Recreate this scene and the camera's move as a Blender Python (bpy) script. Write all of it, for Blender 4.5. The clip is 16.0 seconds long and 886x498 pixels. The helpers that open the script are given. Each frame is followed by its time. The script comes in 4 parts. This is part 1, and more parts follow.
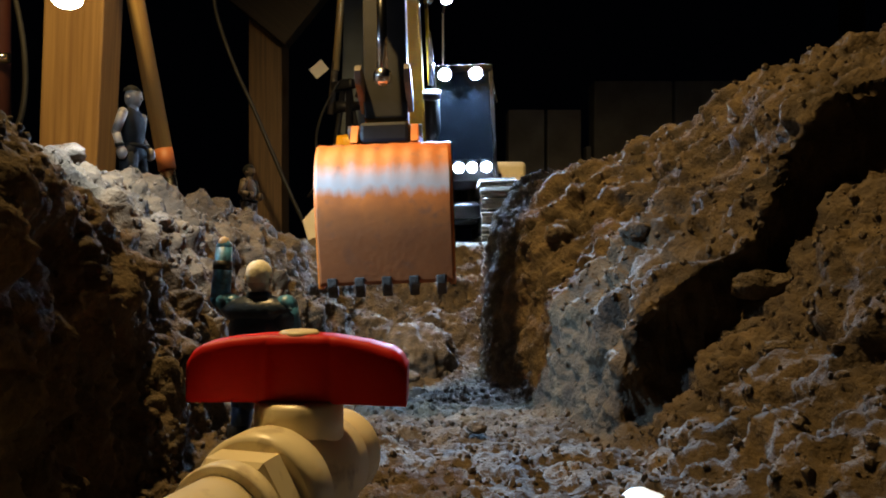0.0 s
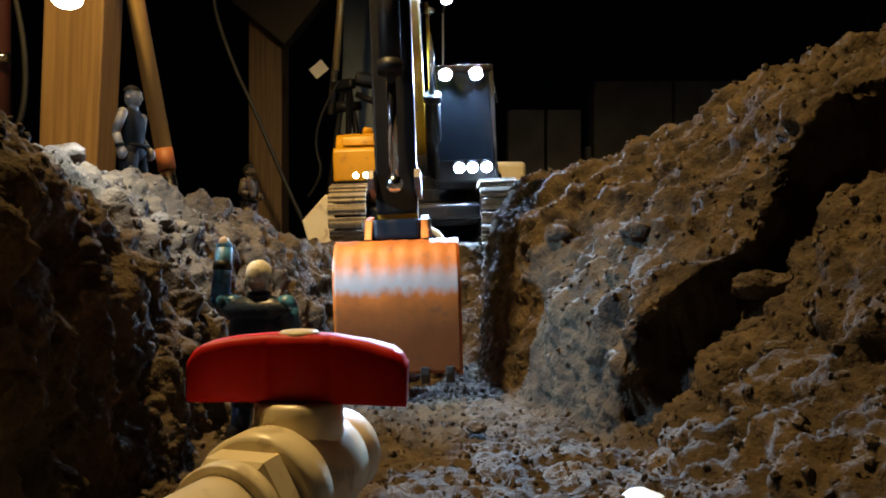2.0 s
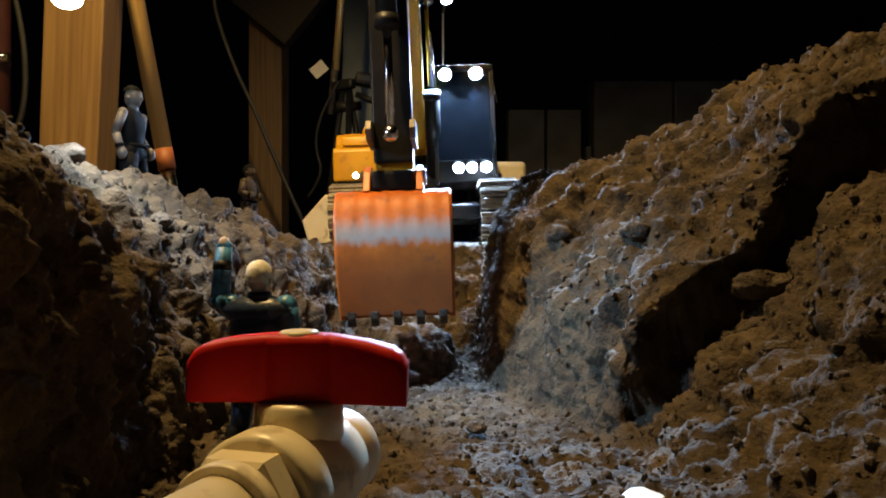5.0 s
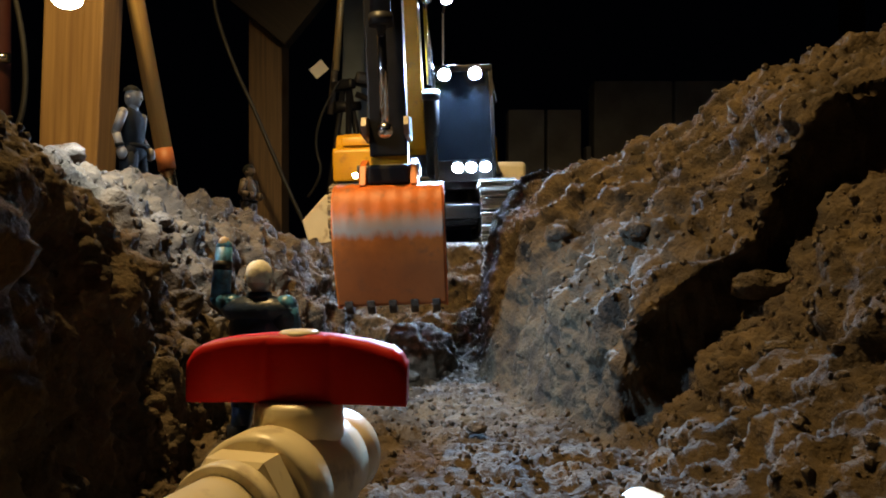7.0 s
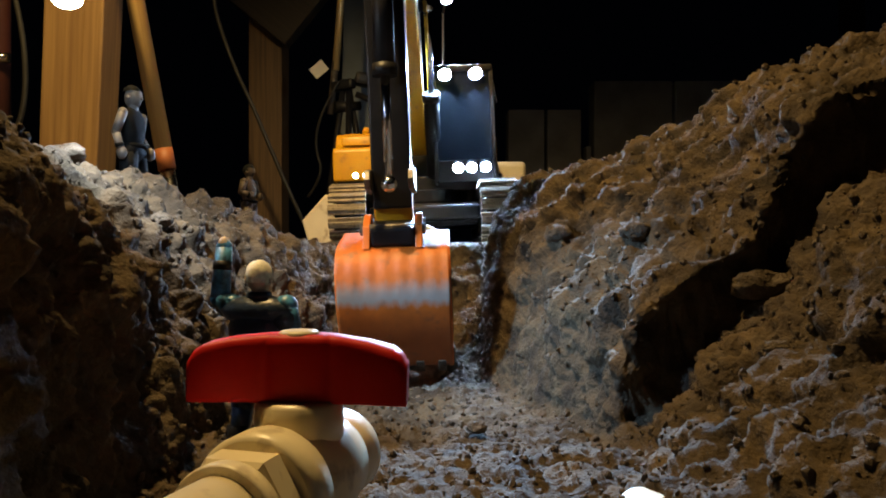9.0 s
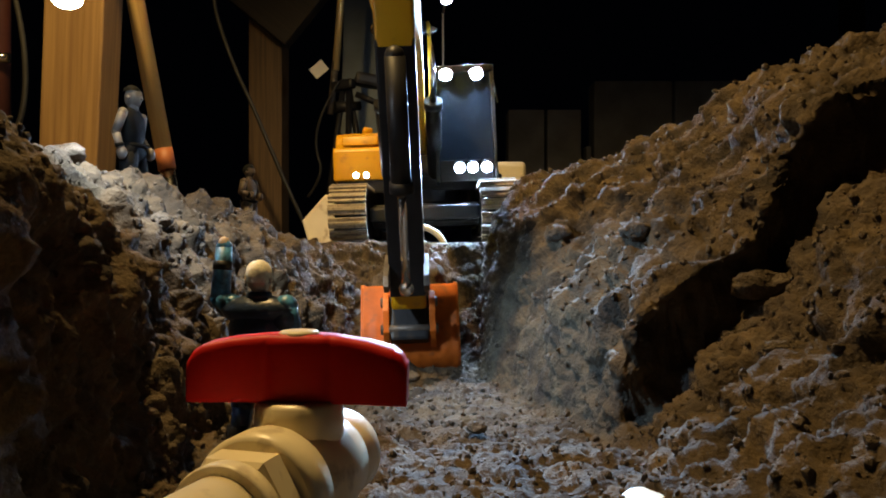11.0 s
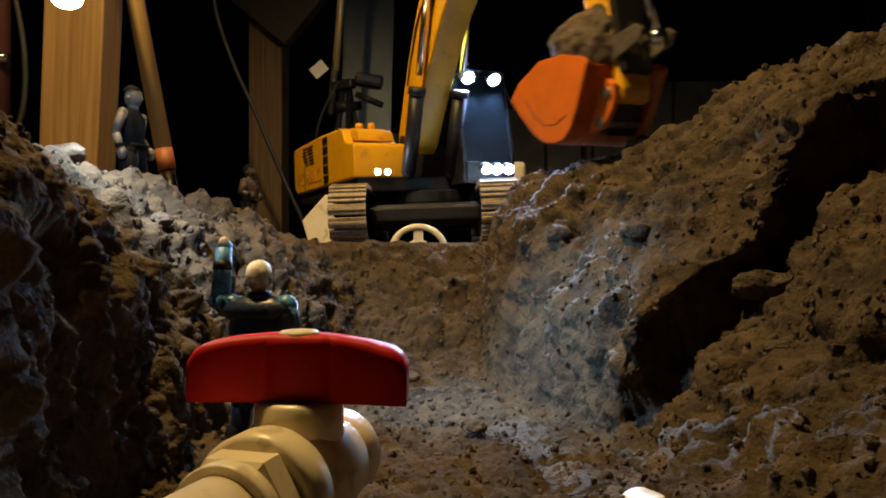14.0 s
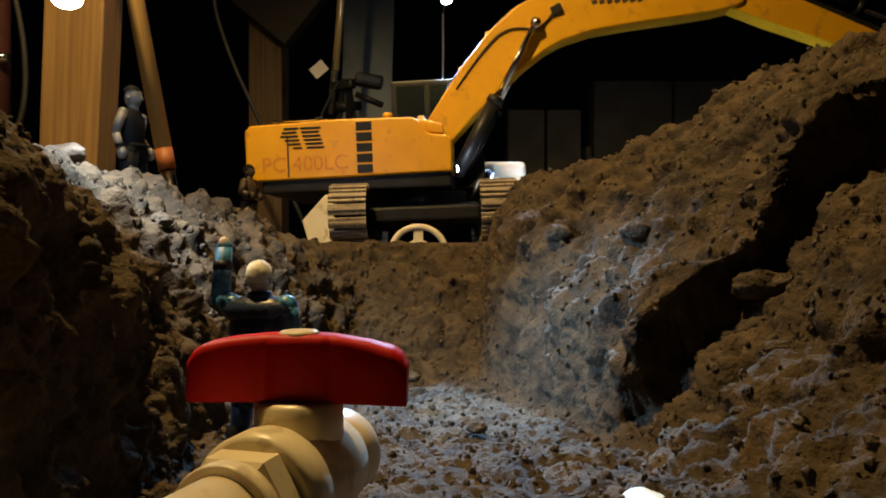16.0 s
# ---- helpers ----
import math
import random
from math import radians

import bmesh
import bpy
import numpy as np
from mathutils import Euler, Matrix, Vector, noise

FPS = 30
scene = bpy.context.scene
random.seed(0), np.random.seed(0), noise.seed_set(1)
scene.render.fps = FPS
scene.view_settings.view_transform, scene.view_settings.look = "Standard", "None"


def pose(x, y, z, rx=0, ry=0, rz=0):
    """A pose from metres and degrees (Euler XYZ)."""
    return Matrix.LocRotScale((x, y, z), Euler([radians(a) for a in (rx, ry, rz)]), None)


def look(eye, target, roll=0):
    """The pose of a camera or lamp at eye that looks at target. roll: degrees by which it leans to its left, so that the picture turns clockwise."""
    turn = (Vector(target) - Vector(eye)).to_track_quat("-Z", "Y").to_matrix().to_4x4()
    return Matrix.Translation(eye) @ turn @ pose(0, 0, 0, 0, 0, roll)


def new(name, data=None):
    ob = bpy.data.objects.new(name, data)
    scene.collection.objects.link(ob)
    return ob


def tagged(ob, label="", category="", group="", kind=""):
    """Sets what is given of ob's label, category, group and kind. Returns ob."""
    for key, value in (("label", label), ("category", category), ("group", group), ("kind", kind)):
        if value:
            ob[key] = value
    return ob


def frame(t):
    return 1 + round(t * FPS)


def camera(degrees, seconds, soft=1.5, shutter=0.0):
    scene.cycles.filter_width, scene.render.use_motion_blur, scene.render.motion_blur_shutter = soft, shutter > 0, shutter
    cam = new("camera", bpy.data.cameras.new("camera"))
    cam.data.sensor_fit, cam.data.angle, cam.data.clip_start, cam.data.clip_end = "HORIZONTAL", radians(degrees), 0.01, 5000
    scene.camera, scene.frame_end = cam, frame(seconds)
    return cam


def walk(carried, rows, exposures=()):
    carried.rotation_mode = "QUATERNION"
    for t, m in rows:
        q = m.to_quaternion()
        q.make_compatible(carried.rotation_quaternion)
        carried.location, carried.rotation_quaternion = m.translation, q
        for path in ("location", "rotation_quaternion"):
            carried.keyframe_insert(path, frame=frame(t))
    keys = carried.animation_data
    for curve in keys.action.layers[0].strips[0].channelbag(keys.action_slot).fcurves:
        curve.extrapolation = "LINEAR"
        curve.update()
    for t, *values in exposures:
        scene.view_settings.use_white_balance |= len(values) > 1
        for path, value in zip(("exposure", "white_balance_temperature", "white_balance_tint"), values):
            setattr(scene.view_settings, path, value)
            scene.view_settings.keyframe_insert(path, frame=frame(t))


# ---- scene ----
cam = camera(60, 16.0, soft=1.9, shutter=0.5)
EYE_Z = 0.105
CAM = pose(0, 0, EYE_Z, 90, 0, 0)
walk(cam, [(0.0, CAM), (16.0, CAM)], exposures=[(0.0, 0.0), (16.0, 0.0)])

# ---- light: night yard, one warm work bulb overhead, two small cold lamps on stakes ----
world = bpy.data.worlds.new("night")
scene.world = world
world.use_nodes = True
world.node_tree.nodes["Background"].inputs[0].default_value = (0.35, 0.45, 0.8, 1)
world.node_tree.nodes["Background"].inputs[1].default_value = 0.0007


def lamp(name, kind, at, energy, color, size, target=None, cone=0, blend=0.5):
    data = bpy.data.lights.new(name, kind)
    data.energy, data.color = energy, color
    data.shadow_soft_size = size
    ob = new(name, data)
    ob.matrix_world = look(at, target) if target else Matrix.Translation(at)
    if kind == "SPOT":
        data.spot_size, data.spot_blend = radians(cone), blend
    return ob


WARM = (1.0, 0.66, 0.25)
COLD = (0.34, 0.62, 1.0)
lamp("work_bulb_light", "SPOT", (-0.28, 0.47, 1.00), 53.0, WARM, 0.020, (-0.12, 0.85, 0.1), 124, 1.0)
lamp("stake_light_a", "SPOT", (0.006, 1.345, 0.528), 150.0, COLD, 0.006, (0.045, 0.53, 0.0), 25, 1.0)
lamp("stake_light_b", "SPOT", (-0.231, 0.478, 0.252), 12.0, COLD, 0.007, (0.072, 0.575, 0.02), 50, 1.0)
lamp("stake_spill_b", "SPOT", (-0.231, 0.478, 0.252), 4.2, (0.70, 0.85, 1.0), 0.008, (-0.205, 0.570, 0.11), 80, 0.8)


# ---- materials ----
def mat(name, color, rough=0.6, metal=0.0, var=0.15, scale=60.0, bump=0.0, bscale=300.0, color2=None, emit=0.0,
        spec=0.5, wear=0.0, wear_color=(0.2, 0.15, 0.1)):
    m = bpy.data.materials.new(name)
    m.use_nodes = True
    nt = m.node_tree
    n, l = nt.nodes, nt.links
    b = n["Principled BSDF"]
    b.inputs["Roughness"].default_value = rough
    b.inputs["Metallic"].default_value = metal
    b.inputs["Specular IOR Level"].default_value = spec
    c = (*color, 1)
    if emit:
        b.inputs["Base Color"].default_value = c
        b.inputs["Emission Color"].default_value = c
        b.inputs["Emission Strength"].default_value = emit
        return m
    co = n.new("ShaderNodeTexCoord")
    t1 = n.new("ShaderNodeTexNoise")
    t1.inputs["Scale"].default_value, t1.inputs["Detail"].default_value = scale, 6
    l.new(co.outputs["Object"], t1.inputs["Vector"])
    mix = n.new("ShaderNodeMix")
    mix.data_type = "RGBA"
    dark = tuple(x * (1 - var) for x in color) if color2 is None else color2
    lite = tuple(min(1, x * (1 + var)) for x in color)
    ramp = n.new("ShaderNodeMapRange")
    ramp.inputs[1].default_value, ramp.inputs[2].default_value = 0.32, 0.68
    l.new(t1.outputs["Fac"], ramp.inputs[0])
    l.new(ramp.outputs[0], mix.inputs[0])
    mix.inputs[6].default_value, mix.inputs[7].default_value = (*dark, 1), (*lite, 1)
    out = mix.outputs[2]
    if wear:
        t2 = n.new("ShaderNodeTexNoise")
        t2.inputs["Scale"].default_value, t2.inputs["Detail"].default_value = scale * 2.3, 8
        l.new(co.outputs["Object"], t2.inputs["Vector"])
        r2 = n.new("ShaderNodeMapRange")
        r2.inputs[1].default_value, r2.inputs[2].default_value = 0.62 - wear * 0.2, 0.75
        l.new(t2.outputs["Fac"], r2.inputs[0])
        m2 = n.new("ShaderNodeMix")
        m2.data_type = "RGBA"
        l.new(r2.outputs[0], m2.inputs[0])
        l.new(out, m2.inputs[6])
        m2.inputs[7].default_value = (*wear_color, 1)
        out = m2.outputs[2]
    l.new(out, b.inputs["Base Color"])
    if bump:
        t3 = n.new("ShaderNodeTexNoise")
        t3.inputs["Scale"].default_value, t3.inputs["Detail"].default_value = bscale, 8
        l.new(co.outputs["Object"], t3.inputs["Vector"])
        bp = n.new("ShaderNodeBump")
        bp.inputs["Strength"].default_value, bp.inputs["Distance"].default_value = bump, 0.002 if bump < 0.5 else 0.0035
        l.new(t3.outputs["Fac"], bp.inputs["Height"])
        l.new(bp.outputs[0], b.inputs["Normal"])
    return m


def wood(name, light, dark, across=160.0):
    m = mat(name, light, 0.65, var=0.1, scale=9, bump=0.0)
    n, l = m.node_tree.nodes, m.node_tree.links
    b = n["Principled BSDF"]
    co = n.new("ShaderNodeTexCoord")
    mp = n.new("ShaderNodeMapping")
    mp.inputs["Scale"].default_value = (across, across, 5)
    l.new(co.outputs["Object"], mp.inputs["Vector"])
    t = n.new("ShaderNodeTexNoise")
    t.inputs["Scale"].default_value, t.inputs["Detail"].default_value = 1.0, 6
    l.new(mp.outputs[0], t.inputs["Vector"])
    mx = n.new("ShaderNodeMix")
    mx.data_type = "RGBA"
    mr = n.new("ShaderNodeMapRange")
    mr.inputs[1].default_value, mr.inputs[2].default_value = 0.35, 0.65
    l.new(t.outputs["Fac"], mr.inputs[0])
    l.new(mr.outputs[0], mx.inputs[0])
    mx.inputs[6].default_value, mx.inputs[7].default_value = (*dark, 1), (*light, 1)
    l.new(mx.outputs[2], b.inputs["Base Color"])
    bp = n.new("ShaderNodeBump")
    bp.inputs["Strength"].default_value, bp.inputs["Distance"].default_value = 0.3, 0.001
    l.new(t.outputs["Fac"], bp.inputs["Height"])
    l.new(bp.outputs[0], b.inputs["Normal"])
    return m


SOIL = mat("soil", (0.084, 0.060, 0.035), 0.95, var=0.30, scale=38, bump=0.6, bscale=420, color2=(0.036, 0.028, 0.021),
           spec=0.22, wear=0.3, wear_color=(0.028, 0.021, 0.014))
CLOD = mat("clod_soil", (0.120, 0.096, 0.074), 0.95, var=0.25, scale=90, bump=0.8, bscale=500, color2=(0.055, 0.041, 0.026), spec=0.15)
YELLOW = mat("yellow_plastic", (0.66, 0.335, 0.006), 0.38, var=0.06, scale=30, bump=0.05, bscale=200, wear=0.12, wear_color=(0.45, 0.22, 0.04))
ORANGE = mat("orange_plastic", (0.60, 0.14, 0.012), 0.42, var=0.10, scale=50, bump=0.12, bscale=260, wear=0.15, wear_color=(0.45, 0.2, 0.08))
BLACK = mat("black_plastic", (0.012, 0.012, 0.014), 0.45, var=0.3, scale=60, bump=0.05, spec=0.3)
STEEL = mat("dusty_steel", (0.16, 0.14, 0.12), 0.5, 0.6, var=0.3, scale=80, bump=0.15, wear=0.4, wear_color=(0.12, 0.09, 0.06))
CHROME = mat("chrome", (0.75, 0.75, 0.75), 0.15, 1.0, var=0.04, scale=80)
SHOE = mat("track_shoe_paint", (0.30, 0.25, 0.19), 0.65, 0.2, var=0.3, scale=70, bump=0.2, wear=0.4, wear_color=(0.12, 0.09, 0.06))
GLASS = mat("dark_glass", (0.012, 0.016, 0.022), 0.08, 0.0, var=0.1, scale=20, spec=0.3)
LED = mat("cold_led", (0.44, 0.66, 1.0), emit=4500.0)
LED_DIM = mat("cold_led_small", (0.72, 0.86, 1.0), emit=200.0)
BULB = mat("cold_bulb", (0.72, 0.86, 1.0), emit=300.0)
RED = mat("red_plastic", (0.60, 0.009, 0.008), 0.5, var=0.12, scale=40, bump=0.08, bscale=150, spec=0.22)
PVC = mat("cream_pvc", (0.82, 0.72, 0.50), 0.35, var=0.06, scale=35, bump=0.04, wear=0.1, wear_color=(0.42, 0.32, 0.2))
CREAM = mat("cream_plastic", (0.72, 0.66, 0.52), 0.45, var=0.08, scale=25, bump=0.04, wear=0.15, wear_color=(0.4, 0.32, 0.2))
PINE = wood("pine_board", (0.28, 0.17, 0.062), (0.18, 0.10, 0.036))
# darker copy of the pine, for the far post
DARKPINE = wood("dark_pine", (0.17, 0.10, 0.042), (0.10, 0.058, 0.026))
DOWEL = wood("varnished_dowel", (0.58, 0.39, 0.13), (0.44, 0.27, 0.09))
DARKWOOD = wood("weathered_wood", (0.032, 0.02, 0.012), (0.018, 0.012, 0.008))
BLOCKS = mat("concrete_block", (0.30, 0.29, 0.27), 0.9, var=0.2, scale=12, bump=0.4, bscale=90)
SHEET = mat("galvanised_sheet", (0.20, 0.24, 0.28), 0.5, 0.5, var=0.2, scale=8)
BRASS = mat("brass_tube", (0.80, 0.62, 0.30), 0.32, 0.6, var=0.1, scale=30)
DUSTY = mat("dusty_tooth", (0.075, 0.056, 0.042), 0.8, var=0.4, scale=160, bump=0.4, bscale=400, spec=0.2)
PAPER = mat("paper_tag", (0.72, 0.68, 0.58), 0.8, var=0.05, scale=30)
RUBBER = mat("black_cable", (0.012, 0.012, 0.012), 0.6, var=0.2, scale=50)
SKIN = mat("toy_skin", (0.50, 0.40, 0.34), 0.5, var=0.08, scale=90)
HAIR = mat("toy_blond_hair", (0.78, 0.74, 0.62), 0.5, var=0.2, scale=150, bump=0.3, bscale=600)
NAVY = mat("toy_dark_blue", (0.014, 0.028, 0.065), 0.35, var=0.3, scale=120, bump=0.3, bscale=350)
TEAL = mat("toy_teal_camo", (0.06, 0.24, 0.50), 0.4, var=0.4, scale=200, color2=(0.008, 0.022, 0.055))
VEST = mat("toy_dark_vest", (0.005, 0.006, 0.007), 0.7, var=0.3, scale=100, bump=0.2, spec=0.1)
BROWN = mat("toy_brown", (0.045, 0.032, 0.022), 0.5, var=0.3, scale=100, bump=0.2)
GREYTOY = mat("toy_grey", (0.12, 0.115, 0.11), 0.5, var=0.3, scale=150)
ORANGE_TAPE = mat("orange_tape", (0.34, 0.11, 0.035), 0.5, var=0.15, scale=60)
RUST = mat("red_oxide", (0.06, 0.015, 0.012), 0.6, var=0.3, scale=30, bump=0.1)


# ---- mesh helpers ----
def part(name, bm, material, parent=None, label="", smooth=False):
    me = bpy.data.meshes.new(name)
    bmesh.ops.recalc_face_normals(bm, faces=bm.faces)
    for f in bm.faces:
        f.smooth = smooth and len(f.verts) < 7
    bm.to_mesh(me)
    bm.free()
    mats = material if isinstance(material, (list, tuple)) else [material]
    for m in mats:
        me.materials.append(m)
    ob = new(name, me)
    ob.parent = parent
    if label:
        tagged(ob, label)
    return ob


def thing(name, at, label, category, group="", kind=""):
    ob = new(name)
    ob.matrix_world = at
    return tagged(ob, label, category, group, kind)


def add_box(bm, x0, x1, y0, y1, z0, z1, bevel=0.0, m=None, seg=2, mi=0):
    t = bmesh.new()
    bmesh.ops.create_cube(t, size=1)
    bmesh.ops.transform(t, matrix=Matrix.LocRotScale(((x0 + x1) / 2, (y0 + y1) / 2, (z0 + z1) / 2), None,
                                                     (abs(x1 - x0), abs(y1 - y0), abs(z1 - z0))), verts=t.verts)
    if bevel:
        bmesh.ops.bevel(t, geom=t.edges[:], offset=bevel, segments=seg, affect="EDGES", profile=0.6)
    merge(bm, t, m, mi)
    return bm


def merge(bm, t, m=None, mi=0):
    if m is not None:
        bmesh.ops.transform(t, matrix=m, verts=t.verts)
    for f in t.faces:
        f.material_index = mi
    me = bpy.data.meshes.new("tmp")
    t.to_mesh(me)
    t.free()
    n0 = len(bm.faces)
    bm.from_mesh(me)
    bpy.data.meshes.remove(me)
    bm.faces.ensure_lookup_table()
    for f in bm.faces[n0:]:
        f.material_index = mi
    return bm


def add_tube(bm, a, b, r0, r1=None, seg=16, mi=0, cap=True):
    a, b = Vector(a), Vector(b)
    t = bmesh.new()
    bmesh.ops.create_cone(t, cap_ends=cap, segments=seg, radius1=r0, radius2=r0 if r1 is None else r1, depth=(b - a).length)
    q = Vector((0, 0, 1)).rotation_difference(b - a)
    return merge(bm, t, Matrix.Translation((a + b) / 2) @ q.to_matrix().to_4x4(), mi)


def add_ball(bm, at, r, mi=0, seg=16, scale=(1, 1, 1)):
    t = bmesh.new()
    bmesh.ops.create_uvsphere(t, u_segments=seg, v_segments=max(6, seg * 2 // 3), radius=r)
    return merge(bm, t, Matrix.LocRotScale(at, None, scale), mi)


def add_prism(bm, outline, x0, x1, bevel=0.0, mi=0, m=None):
    """outline: (y, z) points of a side profile, pushed from x0 to x1."""
    t = bmesh.new()
    vs = [t.verts.new((x0, y, z)) for y, z in outline]
    f = t.faces.new(vs)
    ext = bmesh.ops.extrude_face_region(t, geom=[f])
    bmesh.ops.translate(t, vec=(x1 - x0, 0, 0), verts=[v for v in ext["geom"] if isinstance(v, bmesh.types.BMVert)])
    bmesh.ops.recalc_face_normals(t, faces=t.faces)
    if bevel:
        bmesh.ops.bevel(t, geom=t.edges[:], offset=bevel, segments=2, affect="EDGES", profile=0.6, clamp_overlap=True)
    return merge(bm, t, m, mi)


def box(name, parent, material, x0, x1, y0, y1, z0, z1, bevel=0.001, label="", m=None):
    return part(name, add_box(bmesh.new(), x0, x1, y0, y1, z0, z1, bevel, m), material, parent, label)


def tube(name, parent, material, a, b, r, label="", r1=None, seg=16):
    return part(name, add_tube(bmesh.new(), a, b, r, r1, seg), material, parent, label, True)


def lathe(bm, prof, seg=32, m=None, mi=0):
    """prof: (radius, height) pairs, turned about z."""
    t = bmesh.new()
    rings = []
    for r, h in prof:
        rings.append([t.verts.new((r * math.cos(2 * math.pi * i / seg), r * math.sin(2 * math.pi * i / seg), h)) for i in range(seg)])
    for a, b in zip(rings, rings[1:]):
        for i in range(seg):
            t.faces.new((a[i], a[(i + 1) % seg], b[(i + 1) % seg], b[i]))
    t.faces.new(rings[0][::-1])
    t.faces.new(rings[-1])
    return merge(bm, t, m, mi)


def wire(name, pts, r, material, parent=None, label=""):
    cu = bpy.data.curves.new(name, "CURVE")
    cu.dimensions, cu.bevel_depth, cu.bevel_resolution = "3D", r, 2
    sp = cu.splines.new("NURBS")
    sp.points.add(len(pts) - 1)
    for p, q in zip(sp.points, pts):
        p.co = (*q, 1)
    sp.use_endpoint_u, sp.order_u = True, 3
    ob = new(name, cu)
    cu.materials.append(material)
    ob.parent = parent
    return tagged(ob, label) if label else ob


# ---- ground: one sheet with the dug trench, its banks and the level yard behind ----
STATION = [0.0, 0.20, 0.30, 0.432, 0.456, 0.60, 0.75, 0.86, 0.935]
LEFT = [
    [(-0.08, 0.005), (-0.10, 0.03), (-0.115, 0.09), (-0.135, 0.14), (-0.18, 0.18), (-0.34, 0.19)],
    [(-0.115, 0.005), (-0.119, 0.03), (-0.120, 0.08), (-0.127, 0.128), (-0.168, 0.168), (-0.34, 0.185)],
    [(-0.129, 0.002), (-0.134, 0.03), (-0.135, 0.08), (-0.143, 0.118), (-0.184, 0.156), (-0.34, 0.18)],
    [(-0.120, 0.000), (-0.146, 0.04), (-0.166, 0.085), (-0.195, 0.125), (-0.235, 0.155), (-0.36, 0.168)],
    [(-0.122, -0.004), (-0.146, 0.035), (-0.172, 0.088), (-0.212, 0.135), (-0.252, 0.160), (-0.36, 0.166)],
    [(-0.118, -0.012), (-0.138, 0.03), (-0.174, 0.09), (-0.215, 0.134), (-0.248, 0.162), (-0.36, 0.155)],
    [(-0.096, -0.018), (-0.114, 0.04), (-0.140, 0.09), (-0.168, 0.125), (-0.196, 0.143), (-0.32, 0.135)],
    [(-0.085, 0.045), (-0.105, 0.07), (-0.130, 0.095), (-0.155, 0.110), (-0.185, 0.118), (-0.30, 0.12)],
    [(-0.085, 0.113), (-0.105, 0.113), (-0.130, 0.113), (-0.155, 0.113), (-0.185, 0.113), (-0.30, 0.113)],
]
RIGHT = [
    [(0.03, 0.000), (0.06, 0.006), (0.10, 0.03), (0.14, 0.06), (0.20, 0.10), (0.40, 0.16)],
    [(0.04, 0.000), (0.07, 0.006), (0.11, 0.03), (0.15, 0.062), (0.21, 0.105), (0.40, 0.17)],
    [(0.055, -0.002), (0.085, 0.004), (0.125, 0.03), (0.165, 0.07), (0.21, 0.11), (0.40, 0.18)],
    [(0.092, -0.008), (0.114, 0.000), (0.154, 0.056), (0.190, 0.100), (0.225, 0.138), (0.42, 0.20)],
    [(0.097, -0.008), (0.108, 0.062), (0.132, 0.090), (0.172, 0.112), (0.207, 0.187), (0.40, 0.27)],
    [(0.062, -0.012), (0.082, 0.060), (0.108, 0.100), (0.160, 0.135), (0.236, 0.232), (0.40, 0.295)],
    [(0.036, -0.020), (0.046, 0.070), (0.064, 0.128), (0.100, 0.160), (0.186, 0.202), (0.44, 0.20)],
    [(0.040, 0.040), (0.047, 0.090), (0.058, 0.145), (0.084, 0.180), (0.120, 0.188), (0.44, 0.16)],
    [(0.045, 0.113), (0.056, 0.114), (0.070, 0.118), (0.095, 0.130), (0.130, 0.135), (0.44, 0.13)],
]
LA, RA = np.array(LEFT), np.array(RIGHT)


def smooth_lerp(xs, tab, x):
    """Cubic (Catmull-Rom, clipped) interpolation of the rows of tab at x."""
    i = int(np.clip(np.searchsorted(xs, x) - 1, 0, len(xs) - 2))
    u = np.clip((x - xs[i]) / (xs[i + 1] - xs[i]), 0, 1)
    u = u * u * (3 - 2 * u)
    return tab[i] * (1 - u) + tab[i + 1] * u


def cross_section(y, cols):
    """Points (x, z) of the ground across the trench at the depth y."""
    la, ra = smooth_lerp(STATION, LA, y), smooth_lerp(STATION, RA, y)
    pts = np.vstack([la[::-1], (0.5 * (la[0] + ra[0]) - np.array([0, 0.004 if y < 0.8 else 0.0]))[None], ra])
    s = np.concatenate([[0], np.cumsum(np.maximum(np.hypot(*np.diff(pts, axis=0).T), 0.012))])
    s /= s[-1]
    q = np.linspace(0, 1, cols)
    x, z = np.interp(q, s, pts[:, 0]), np.interp(q, s, pts[:, 1])
    k = np.hanning(17)
    k /= k.sum()
    xp, zp = np.pad(x, 8, mode="edge"), np.pad(z, 8, mode="edge")
    return np.convolve(xp, k, "valid"), np.convolve(zp, k, "valid")


def end_slope(x, z, y):
    """The far end of the trench rises in a hollow slope to the yard."""
    for y0, z0, y1, z1 in ((0.70, -0.022, 0.79, -0.004), (0.79, -0.004, 0.86, 0.048), (0.86, 0.048, 0.93, 0.111), (0.93, 0.111, 9, 0.111)):
        if y0 <= y < y1:
            lim = z0 + (z1 - z0) * (y - y0) / (y1 - y0)
            return np.maximum(z, lim)
    return z


